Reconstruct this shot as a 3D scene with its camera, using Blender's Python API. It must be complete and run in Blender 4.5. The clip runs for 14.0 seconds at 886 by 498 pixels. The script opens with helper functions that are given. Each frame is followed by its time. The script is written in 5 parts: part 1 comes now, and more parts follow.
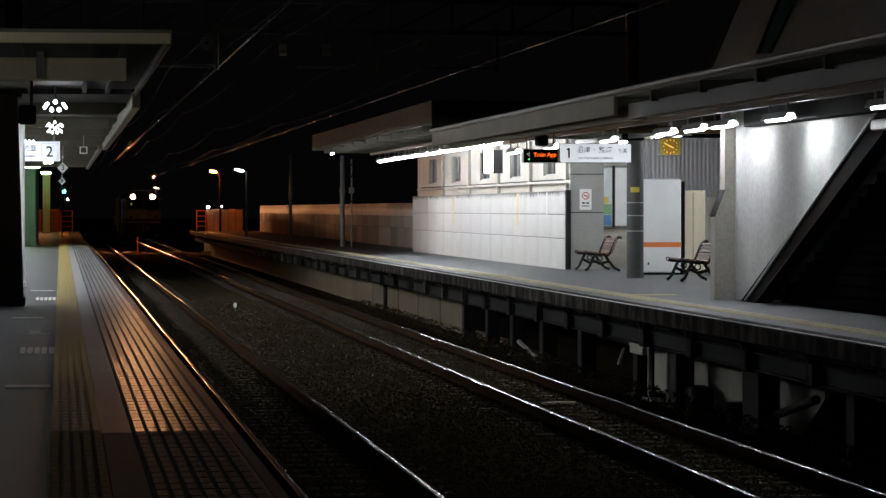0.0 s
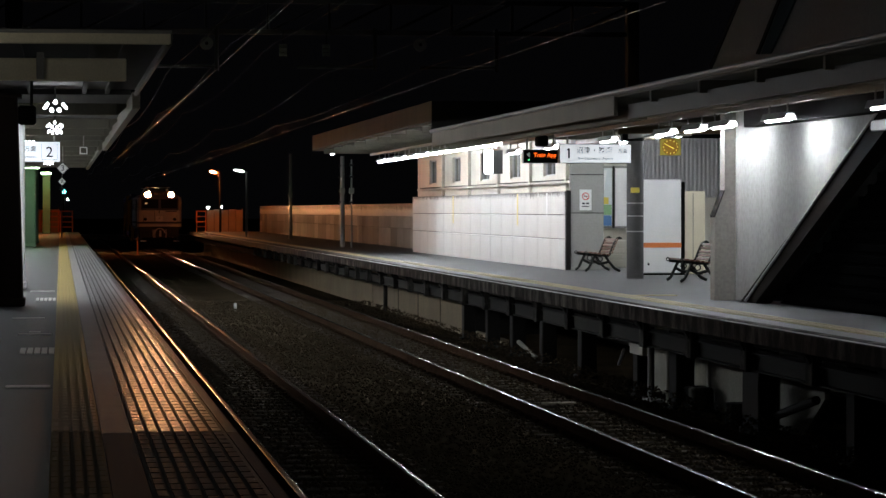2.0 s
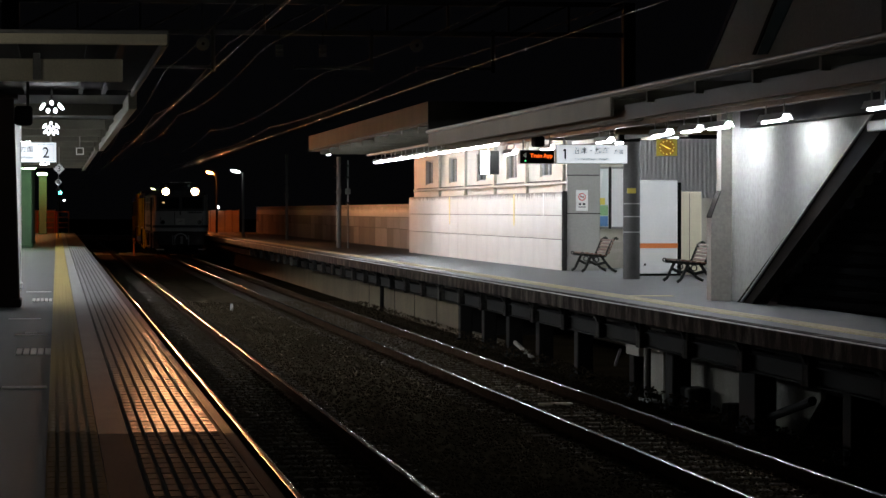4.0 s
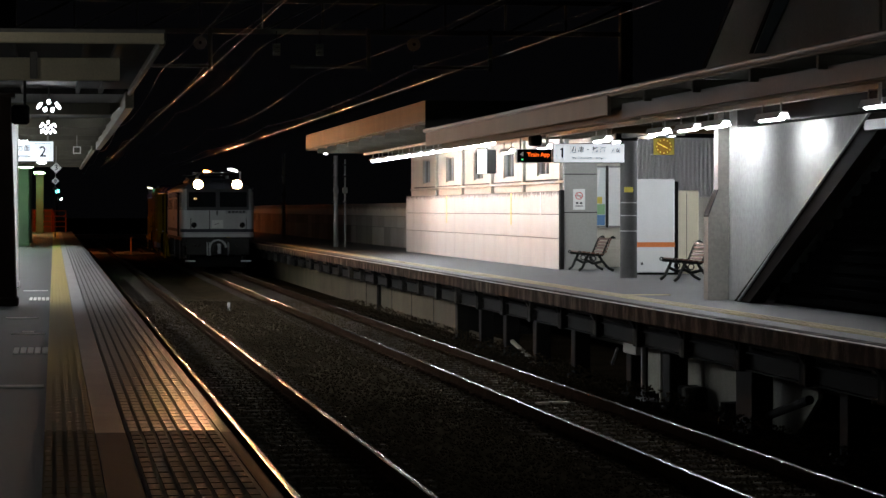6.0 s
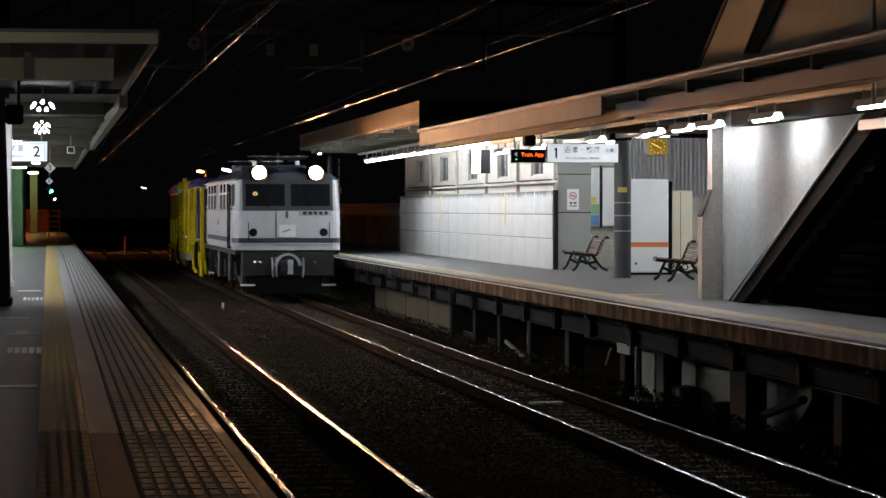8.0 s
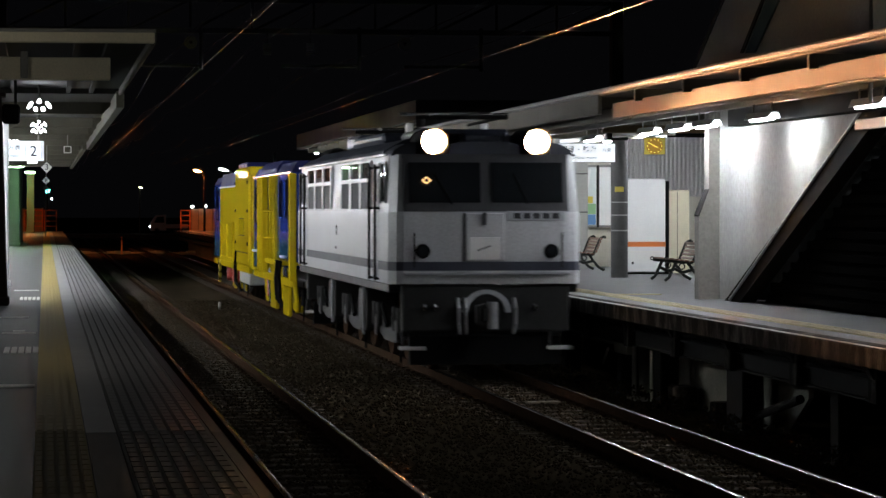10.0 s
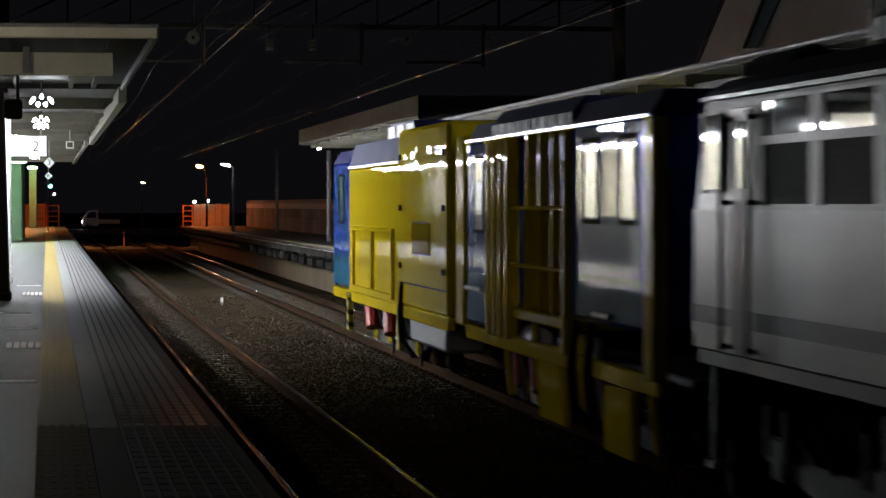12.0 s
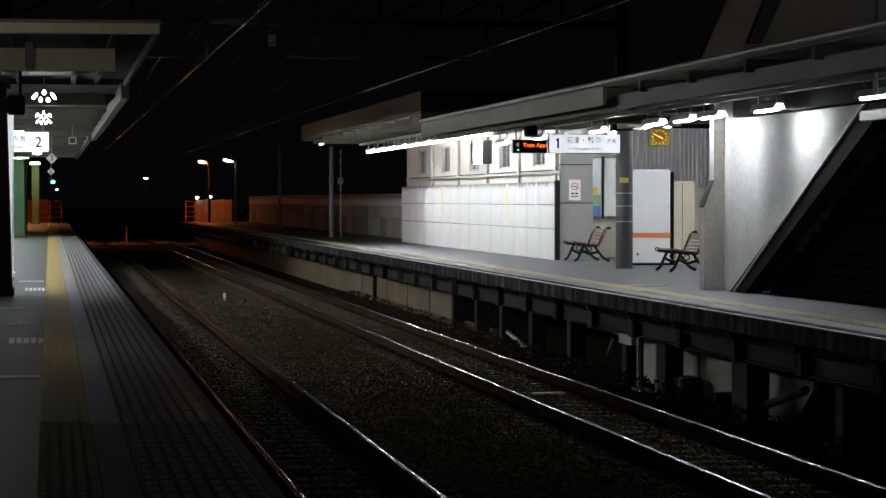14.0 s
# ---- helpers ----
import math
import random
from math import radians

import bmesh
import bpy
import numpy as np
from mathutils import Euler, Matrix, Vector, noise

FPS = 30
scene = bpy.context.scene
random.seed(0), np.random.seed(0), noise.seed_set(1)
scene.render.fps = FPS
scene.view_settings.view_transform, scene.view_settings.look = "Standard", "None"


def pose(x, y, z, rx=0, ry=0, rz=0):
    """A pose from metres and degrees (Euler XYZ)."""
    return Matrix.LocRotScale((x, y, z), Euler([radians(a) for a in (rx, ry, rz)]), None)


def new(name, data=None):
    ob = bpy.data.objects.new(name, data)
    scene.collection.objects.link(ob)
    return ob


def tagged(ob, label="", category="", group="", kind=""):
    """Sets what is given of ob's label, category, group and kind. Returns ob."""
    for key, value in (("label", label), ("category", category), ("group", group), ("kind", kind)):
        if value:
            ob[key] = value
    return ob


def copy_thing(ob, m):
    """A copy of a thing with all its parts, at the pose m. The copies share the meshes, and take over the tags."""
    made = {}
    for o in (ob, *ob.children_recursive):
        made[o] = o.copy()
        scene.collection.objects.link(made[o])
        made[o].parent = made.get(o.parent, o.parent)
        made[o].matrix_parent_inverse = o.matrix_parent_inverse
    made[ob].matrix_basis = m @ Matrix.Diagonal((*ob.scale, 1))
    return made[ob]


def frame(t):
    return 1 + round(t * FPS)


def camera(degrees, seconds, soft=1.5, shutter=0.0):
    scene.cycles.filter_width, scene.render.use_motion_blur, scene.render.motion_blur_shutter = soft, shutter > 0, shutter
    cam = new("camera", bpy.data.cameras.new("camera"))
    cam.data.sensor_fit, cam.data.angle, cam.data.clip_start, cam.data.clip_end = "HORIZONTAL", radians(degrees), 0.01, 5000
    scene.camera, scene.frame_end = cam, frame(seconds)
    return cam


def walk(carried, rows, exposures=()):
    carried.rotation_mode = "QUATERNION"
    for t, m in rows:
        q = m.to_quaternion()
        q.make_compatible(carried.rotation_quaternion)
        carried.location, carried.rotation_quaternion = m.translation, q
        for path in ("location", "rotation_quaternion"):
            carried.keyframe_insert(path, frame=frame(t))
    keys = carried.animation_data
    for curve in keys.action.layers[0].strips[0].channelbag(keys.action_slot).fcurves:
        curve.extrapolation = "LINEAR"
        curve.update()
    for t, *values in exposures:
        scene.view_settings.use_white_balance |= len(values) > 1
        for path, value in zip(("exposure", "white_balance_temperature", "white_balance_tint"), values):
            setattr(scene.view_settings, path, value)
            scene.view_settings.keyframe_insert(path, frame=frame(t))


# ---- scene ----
F = 5100.0
cam = camera(2 * math.degrees(math.atan(784 / F)), 14.0, soft=1.5, shutter=0.5)
EYE = (0.0, 0.0, 1.33)
# drift of the tripod head: seconds, sideways and upright swing in thousandths of the focal length
SWING = [(0, 3.75, 3.29), (0.5, 3.75, 3.29), (1, 3.75, 3.29), (1.5, 3.75, 3.29), (2, 3.75, 3.45), (2.5, 3.45, 3.59),
         (3, 3.16, 3.8), (4.2, 2.4, 3.6), (5.5, 1.8, 3.29), (6, 1.5, 3.29), (6.5, 1.5, 3.29), (7, 1.2, 3.29), (7.5, 0.59, 3.29),
         (8, -0.6, 3.29), (9, -1.4, 3.2), (10.5, -1.8, 3.0), (11, -1.8, 2.1), (11.5, -1.5, 1.49), (12, -0.9, 1.49),
         (12.5, -0.6, 1.2), (13, -0.3, 0.59), (13.5, -0.3, 0.0), (14, 0, 0)]
walk(cam, [(t, pose(*EYE, 90 - 0.977 + math.degrees(v / 1000), 0, -7.771 + math.degrees(u / 1000))) for t, u, v in SWING],
     exposures=[(0, 0.0), (8.2, 0.05), (10.3, 0.6), (11, 1.0), (11.5, 1.3), (12, 1.5), (12.5, 1.5), (13, 1.15), (13.5, 0.6), (14, 0.25)])

# ---- night sky and light ----
world = bpy.data.worlds.new("night")
scene.world = world
world.use_nodes = True
world.node_tree.nodes["Background"].inputs["Color"].default_value = (0.5, 0.5, 0.6, 1)
world.node_tree.nodes["Background"].inputs["Strength"].default_value = 0.0022
scene.view_settings.exposure = 0.0


# ---- materials ----
def surface(name, color, rough=0.6, metal=0.0, grain=40.0, blotch=1.5, vary=0.25, bump=0.2, dark=None, streak=0.0, coat=0.0, spec=0.5):
    """A painted, worn or mineral surface with fine grain, larger blotches and fine relief."""
    m = bpy.data.materials.new(name)
    m.use_nodes = True
    nt = m.node_tree
    N, L = nt.nodes, nt.links
    b = N["Principled BSDF"]
    tc = N.new("ShaderNodeTexCoord")
    n1 = N.new("ShaderNodeTexNoise"); n1.inputs["Scale"].default_value = grain; n1.inputs["Detail"].default_value = 4
    n2 = N.new("ShaderNodeTexNoise"); n2.inputs["Scale"].default_value = blotch; n2.inputs["Detail"].default_value = 5
    n2.inputs["Roughness"].default_value = 0.65
    L.new(tc.outputs["Object"], n1.inputs["Vector"])
    if streak:
        mp = N.new("ShaderNodeMapping"); mp.inputs["Scale"].default_value = (1, 1, streak)
        L.new(tc.outputs["Object"], mp.inputs["Vector"]); L.new(mp.outputs["Vector"], n2.inputs["Vector"])
    else:
        L.new(tc.outputs["Object"], n2.inputs["Vector"])
    dk = dark or tuple(c * 0.45 for c in color)
    r = N.new("ShaderNodeValToRGB")
    r.color_ramp.elements[0].position, r.color_ramp.elements[1].position = 0.32, 0.32 + 0.38
    r.color_ramp.elements[0].color = (*[c * (1 - vary) + d * vary for c, d in zip(color, dk)], 1)
    r.color_ramp.elements[1].color = (*color, 1)
    L.new(n2.outputs["Fac"], r.inputs["Fac"])
    mix = N.new("ShaderNodeMix"); mix.data_type = "RGBA"; mix.blend_type = "MULTIPLY"
    mix.inputs["Factor"].default_value = vary
    L.new(r.outputs["Color"], mix.inputs["A"])
    g = N.new("ShaderNodeMapRange"); g.inputs["From Min"].default_value, g.inputs["From Max"].default_value = 0.3, 0.7
    g.inputs["To Min"].default_value, g.inputs["To Max"].default_value = 0.55, 1.15
    L.new(n1.outputs["Fac"], g.inputs["Value"])
    L.new(g.outputs["Result"], mix.inputs["B"])
    L.new(mix.outputs["Result"], b.inputs["Base Color"])
    rr = N.new("ShaderNodeMapRange"); rr.inputs["To Min"].default_value, rr.inputs["To Max"].default_value = max(rough - min(0.12, 0.4 * vary), 0.03), min(rough + min(0.12, 0.4 * vary), 1)
    L.new(n2.outputs["Fac"], rr.inputs["Value"]); L.new(rr.outputs["Result"], b.inputs["Roughness"])
    b.inputs["Metallic"].default_value = metal
    b.inputs["Specular IOR Level"].default_value = spec
    if coat:
        b.inputs["Coat Weight"].default_value = coat; b.inputs["Coat Roughness"].default_value = 0.02
        b.inputs["Coat IOR"].default_value = 1.5
        # slightly buckled sheet metal under the gloss
        n3 = N.new("ShaderNodeTexNoise"); n3.inputs["Scale"].default_value = 1.7; n3.inputs["Detail"].default_value = 1
        wv = N.new("ShaderNodeBump"); wv.inputs["Strength"].default_value = 1.0; wv.inputs["Distance"].default_value = 0.006
        L.new(tc.outputs["Object"], n3.inputs["Vector"]); L.new(n3.outputs["Fac"], wv.inputs["Height"])
        L.new(wv.outputs["Normal"], b.inputs["Coat Normal"])
    if bump:
        bp = N.new("ShaderNodeBump"); bp.inputs["Strength"].default_value = bump; bp.inputs["Distance"].default_value = 0.01
        L.new(n1.outputs["Fac"], bp.inputs["Height"]); L.new(bp.outputs["Normal"], b.inputs["Normal"])
    return m


def glow(name, color, strength):
    m = bpy.data.materials.new(name)
    m.use_nodes = True
    b = m.node_tree.nodes["Principled BSDF"]
    b.inputs["Base Color"].default_value = (*color, 1)
    b.inputs["Emission Color"].default_value = (*color, 1)
    b.inputs["Emission Strength"].default_value = strength
    return m


def glassy(name, color, rough=0.03):
    m = bpy.data.materials.new(name)
    m.use_nodes = True
    b = m.node_tree.nodes["Principled BSDF"]
    b.inputs["Base Color"].default_value = (*color, 1)
    b.inputs["Roughness"].default_value = rough
    b.inputs["IOR"].default_value = 1.5
    return m


CONCRETE = surface("platform_concrete", (0.34, 0.34, 0.34), 0.6, grain=60, blotch=0.9, vary=0.5, bump=0.25, spec=0.3)
ASPHALT = surface("asphalt", (0.10, 0.10, 0.105), 0.5, grain=60, blotch=0.9, vary=0.95, bump=0.3, spec=0.2)
TILE = surface("grooved_tile", (0.34, 0.335, 0.34), 0.36, grain=70, blotch=1.2, vary=0.5, bump=0.1, spec=0.3)
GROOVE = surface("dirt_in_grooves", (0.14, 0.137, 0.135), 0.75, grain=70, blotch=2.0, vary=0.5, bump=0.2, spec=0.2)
# the dull tile, yellow and slab are darker, rougher versions for y below 17.3
TILE_DULL = surface("dark_matt_tile", (0.075, 0.073, 0.07), 0.75, grain=70, blotch=1.2, vary=0.5, bump=0.3, spec=0.2)
YELLOW_TILE = surface("yellow_tactile", (0.52, 0.40, 0.12), 0.6, grain=60, blotch=1.5, vary=0.5, bump=0.2, spec=0.2)
WHITE_PAINT_LINE = surface("line_paint", (0.85, 0.85, 0.83), 0.6, grain=60, blotch=6, vary=0.2)
YELLOW_DULL = surface("dark_matt_yellow_tactile", (0.27, 0.215, 0.06), 0.85, grain=60, blotch=1.5, vary=0.5, bump=0.2, spec=0.15)
SLAB_DULL = surface("dark_matt_slab", (0.08, 0.08, 0.08), 0.8, grain=60, blotch=1.0, vary=0.5, bump=0.3, spec=0.15)
BALLAST = surface("ballast", (0.05, 0.038, 0.024), 0.98, grain=22, blotch=0.5, vary=0.75, bump=1.0, spec=0.0)
STONE = surface("ballast_stone", (0.066, 0.05, 0.033), 0.95, grain=15, blotch=8, vary=0.7, bump=0.4, spec=0.0)
YELLOW_WORN = surface("worn_yellow_tactile", (0.46, 0.39, 0.20), 0.6, grain=60, blotch=2.5, vary=0.7, bump=0.2)
WEST_WALL = surface("cream_room_wall", (0.72, 0.65, 0.46), 0.6, grain=35, blotch=0.9, vary=0.4, bump=0.1)
RAIL_DULL = surface("dull_rail_head", (0.16, 0.125, 0.09), 0.24, 1.0, grain=80, blotch=0.3, vary=0.1, bump=0.0)
RAIL_TOP = surface("polished_steel", (0.25, 0.245, 0.24), 0.15, 1.0, grain=80, blotch=0.3, vary=0.06, bump=0.0)
RUST = surface("rusty_steel", (0.055, 0.033, 0.022), 0.85, 0.0, grain=60, blotch=4, vary=0.6, bump=0.3, spec=0.0)
SLEEPER = surface("sleeper_concrete", (0.10, 0.085, 0.07), 0.95, grain=40, blotch=3, vary=0.6, bump=0.4, spec=0.0)
EDGE = surface("platform_edge_concrete", (0.13, 0.124, 0.112), 0.95, grain=30, blotch=2.4, vary=0.97, bump=0.4, dark=(0.008, 0.008, 0.008), streak=0.4, spec=0.05)
for n in EDGE.node_tree.nodes:
    if n.type == "VALTORGB":
        n.color_ramp.elements[0].position, n.color_ramp.elements[1].position = 0.46, 0.72
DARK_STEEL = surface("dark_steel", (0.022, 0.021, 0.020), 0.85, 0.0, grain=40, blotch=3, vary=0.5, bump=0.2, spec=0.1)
GREY_STEEL = surface("grey_painted_steel", (0.24, 0.235, 0.22), 0.5, 0.0, grain=60, blotch=2, vary=0.45, bump=0.1)
INFILL = surface("grimy_infill", (0.34, 0.325, 0.27), 0.7, grain=30, blotch=1.5, vary=0.6, bump=0.2, streak=0.4, spec=0.2)
CREAM = surface("cream_paint", (0.52, 0.49, 0.41), 0.55, grain=50, blotch=1.5, vary=0.4, bump=0.1, streak=0.3)
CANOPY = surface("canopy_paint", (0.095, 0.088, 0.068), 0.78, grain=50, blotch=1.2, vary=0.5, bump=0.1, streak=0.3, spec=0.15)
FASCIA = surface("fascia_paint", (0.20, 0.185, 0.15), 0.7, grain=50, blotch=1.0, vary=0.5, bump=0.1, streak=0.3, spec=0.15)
ROOF = surface("roof_sheet", (0.016, 0.014, 0.012), 0.8, 0.0, grain=30, blotch=1.5, vary=0.5, bump=0.1)
BROWN = surface("brown_column", (0.013, 0.009, 0.007), 0.85, grain=40, blotch=2, vary=0.4, bump=0.1, spec=0.05)
# near-black colour stands for the unlit void behind the slats
SHUTTER_VOID = surface("void_black_slats", (0.004, 0.004, 0.004), 1.0, grain=30, blotch=2, vary=0.4, bump=0.1, spec=0.0)
GREEN_COLUMN = surface("green_column_paint", (0.07, 0.13, 0.07), 0.5, grain=40, blotch=2, vary=0.4, bump=0.1)
WALL = surface("white_panel", (0.66, 0.65, 0.62), 0.6, grain=35, blotch=1.1, vary=0.35, bump=0.12, streak=0.4)
GREY_WALL = surface("grey_panel", (0.30, 0.295, 0.275), 0.6, grain=35, blotch=1.1, vary=0.3, bump=0.1)
def stained_panel(name="white_panel_stained", color=(0.66, 0.65, 0.62), low=0.2, high=0.52):
    """Panel with dark grime running down from its upper edge."""
    m = surface(name, color, 0.6, grain=35, blotch=1.1, vary=0.35, bump=0.12, streak=0.4, spec=0.2)
    N, L = m.node_tree.nodes, m.node_tree.links
    b = N["Principled BSDF"]
    base = b.inputs["Base Color"].links[0].from_socket
    tc = N.new("ShaderNodeTexCoord")
    oi = N.new("ShaderNodeObjectInfo")
    off = N.new("ShaderNodeVectorMath"); off.operation = "SCALE"; off.inputs[0].default_value = (7, 31, 0)
    L.new(oi.outputs["Random"], off.inputs["Scale"])
    add = N.new("ShaderNodeVectorMath"); L.new(tc.outputs["Object"], add.inputs[0]); L.new(off.outputs["Vector"], add.inputs[1])
    mp = N.new("ShaderNodeMapping"); mp.inputs["Scale"].default_value = (3, 3, 0.5)
    L.new(add.outputs["Vector"], mp.inputs["Vector"])
    n = N.new("ShaderNodeTexNoise"); n.inputs["Scale"].default_value = 4; n.inputs["Detail"].default_value = 6; n.inputs["Roughness"].default_value = 0.7
    L.new(mp.outputs["Vector"], n.inputs["Vector"])
    sep = N.new("ShaderNodeSeparateXYZ"); L.new(tc.outputs["Object"], sep.inputs["Vector"])
    up = N.new("ShaderNodeMapRange"); up.inputs["From Min"].default_value, up.inputs["From Max"].default_value = low, high
    up.inputs["To Min"].default_value, up.inputs["To Max"].default_value = -0.35, 0.22
    L.new(sep.outputs["Z"], up.inputs["Value"])
    s = N.new("ShaderNodeMath"); L.new(n.outputs["Fac"], s.inputs[0]); L.new(up.outputs["Result"], s.inputs[1])
    k = N.new("ShaderNodeMapRange"); k.inputs["From Min"].default_value, k.inputs["From Max"].default_value = 0.52, 0.66
    L.new(s.outputs["Value"], k.inputs["Value"])
    mix = N.new("ShaderNodeMix"); mix.data_type = "RGBA"
    mix.inputs["B"].default_value = (0.06, 0.058, 0.052, 1)
    L.new(k.outputs["Result"], mix.inputs["Factor"]); L.new(base, mix.inputs["A"]); L.new(mix.outputs["Result"], b.inputs["Base Color"])
    return m


WALL_TOP = stained_panel()
FENCE_TOP = stained_panel("fence_panel_stained", (0.48, 0.45, 0.40), -0.05, 0.36)


def varied(m, lo, hi):
    """Makes each piece of a surface a little lighter or darker than its neighbours."""
    N, L = m.node_tree.nodes, m.node_tree.links
    b = N["Principled BSDF"]
    base = b.inputs["Base Color"].links[0].from_socket
    oi = N.new("ShaderNodeObjectInfo")
    k = N.new("ShaderNodeMapRange"); k.inputs["To Min"].default_value, k.inputs["To Max"].default_value = lo, hi
    L.new(oi.outputs["Random"], k.inputs["Value"])
    mx = N.new("ShaderNodeMix"); mx.data_type = "RGBA"; mx.blend_type = "MULTIPLY"; mx.inputs["Factor"].default_value = 1
    L.new(base, mx.inputs["A"]); L.new(k.outputs["Result"], mx.inputs["B"]); L.new(mx.outputs["Result"], b.inputs["Base Color"])
    return m


GRIME = surface("grime", (0.10, 0.095, 0.085), 0.9, grain=30, blotch=5, vary=0.7, bump=0.2)
CORRUGATED = surface("corrugated_sheet", (0.42, 0.42, 0.41), 0.45, 0.2, grain=50, blotch=2, vary=0.4, bump=0.05, streak=0.2)
STAIR_WALL = surface("stair_wall_paint", (0.40, 0.395, 0.38), 0.85, grain=14, blotch=1.3, vary=0.35, bump=0.12, streak=0.2, spec=0.1)
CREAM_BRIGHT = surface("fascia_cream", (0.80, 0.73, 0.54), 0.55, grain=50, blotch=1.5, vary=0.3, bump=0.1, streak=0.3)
FENCE_PANEL = varied(surface("weathered_panel", (0.36, 0.335, 0.30), 0.75, grain=35, blotch=1.1, vary=0.5, bump=0.2, streak=0.4, spec=0.15), 0.5, 1.2)
BRIDGE = surface("bridge_cladding", (0.34, 0.34, 0.33), 0.5, 0.0, grain=30, blotch=1.3, vary=0.4, bump=0.1)
WHITE = surface("white_enamel", (0.74, 0.74, 0.73), 0.4, grain=40, blotch=2, vary=0.15, bump=0.03)
ORANGE = surface("orange_paint", (0.72, 0.20, 0.05), 0.45, grain=40, blotch=2, vary=0.3, bump=0.05)
BLACK = surface("black_rubber", (0.006, 0.006, 0.006), 0.95, grain=40, blotch=2, vary=0.3, bump=0.1, spec=0.05)
PILLAR = surface("pillar_paint", (0.25, 0.235, 0.21), 0.6, grain=25, blotch=1.3, vary=0.4, bump=0.15, streak=0.3)
WOOD = surface("bench_wood", (0.17, 0.065, 0.033), 0.45, grain=30, blotch=4, vary=0.6, bump=0.15, streak=6)
IRON = surface("cast_iron", (0.018, 0.02, 0.018), 0.4, 0.5, grain=40, blotch=4, vary=0.4, bump=0.1)
TUBE = glow("fluorescent_tube", (0.91, 0.96, 1.02), 195)
TUBE_NEAR = glow("fluorescent_tube_old", (0.91, 0.96, 1.02), 165)
TUBE_DIM = glow("fluorescent_tube_dim", (0.93, 0.97, 1.0), 60)
OLD_STEEL = surface("old_dark_steel", (0.09, 0.088, 0.086), 0.9, 0.0, grain=40, blotch=3, vary=0.4, bump=0.1)
ASPHALT_ONE = surface("worn_asphalt", (0.068, 0.07, 0.069), 0.6, grain=120, blotch=0.7, vary=0.5, bump=0.3)
TUBE_TWO = glow("fluorescent_tube_warm", (0.9, 0.95, 1.0), 340)
TUBE_SOFT = glow("light_box_face", (0.95, 0.98, 1.0), 4)
CLUSTER = glow("cluster_lamp", (0.92, 0.97, 1.0), 12)
SIGN_FACE_TWO = glow("lit_sign_face_dim", (0.9, 0.95, 1.0), 0.45)
STREET_LENS = glow("street_lamp_lens", (0.9, 1.0, 0.95), 160)
FLOOD_LENS = glow("yard_lamp_lens", (1.0, 0.95, 0.84), 46)
WHITE_LENS = glow("white_lamp_lens", (0.9, 1.0, 0.95), 12)
YELLOW_LENS = glow("yellow_lamp_lens", (1.0, 0.95, 0.55), 6)
GREEN_LIGHT = glow("green_signal_lens", (0.15, 1.0, 0.75), 14)
GREEN_SMALL = glow("green_led", (0.1, 1.0, 0.3), 1.5)
LED = glow("orange_led", (1.0, 0.13, 0.01), 1.6)
AMBER = glow("amber_dial", (0.40, 0.22, 0.02), 0.12)
AMBER_MARK = glow("amber_mark", (1.0, 0.75, 0.15), 0.8)
SIGN_PLATE = surface("sign_plate", (0.6, 0.6, 0.58), 0.4, vary=0.15, bump=0)
RED = surface("red_print", (0.55, 0.05, 0.05), 0.5, vary=0.1, bump=0)
POSTER = surface("poster_paper", (0.62, 0.66, 0.66), 0.35, vary=0.2, bump=0)
POSTER_BLUE = surface("poster_blue", (0.10, 0.24, 0.50), 0.35, vary=0.2, bump=0)
POSTER_GREEN = surface("poster_green", (0.25, 0.45, 0.22), 0.35, vary=0.4, bump=0)
POSTER_YELLOW = surface("poster_yellow", (0.65, 0.52, 0.08), 0.4, vary=0.2, bump=0)
ORANGE_BOARD = surface("weathered_board", (0.42, 0.30, 0.20), 0.7, vary=0.5, bump=0.2)
BLUE_GLASS = glassy("bluish_glass", (0.10, 0.14, 0.15), 0.1)
TUBE_FAR = glow("greenish_tube", (0.5, 1.0, 0.5), 45)
SIGN_FACE = glow("lit_sign_face", (0.9, 0.95, 1.0), 0.7)
SODIUM_FACE = glow("sodium_lamp_lens", (1.0, 0.22, 0.04), 650)
SODIUM_BARE = glow("bare_sodium_lens", (1.0, 0.22, 0.04), 1300)
INK = surface("sign_ink", (0.02, 0.02, 0.025), 0.6, vary=0.1, bump=0)
HEAD = glow("headlamp_bulb", (1.0, 0.43, 0.175), 0.23e5)
# emission stands in for bulb light reflected by the bowl
HEAD_BOWL = glow("self_lit_headlamp_bowl", (1.0, 0.60, 0.28), 45)
GLASS = glassy("dark_glass", (0.012, 0.014, 0.016))
WIRE = surface("copper_wire", (0.10, 0.075, 0.05), 0.22, 1.0, vary=0.2, bump=0)


# ---- builders ----
def part(name, bm, material, parent=None, label="", smooth=False):
    """Links a bmesh as one mesh object, under a thing or a part if one is given."""
    me = bpy.data.meshes.new(name)
    bm.to_mesh(me)
    bm.free()
    for mat in (material if isinstance(material, (list, tuple)) else [material]):
        me.materials.append(mat)
    if smooth:
        for p in me.polygons:
            p.use_smooth = True
    ob = new(name, me)
    if parent:
        ob.parent = parent
    if label:
        ob["label"] = label
    return ob


def thing(name, m, label, category, group="", kind=""):
    ob = new(name)
    ob.matrix_basis = m
    return tagged(ob, label, category, group, kind)


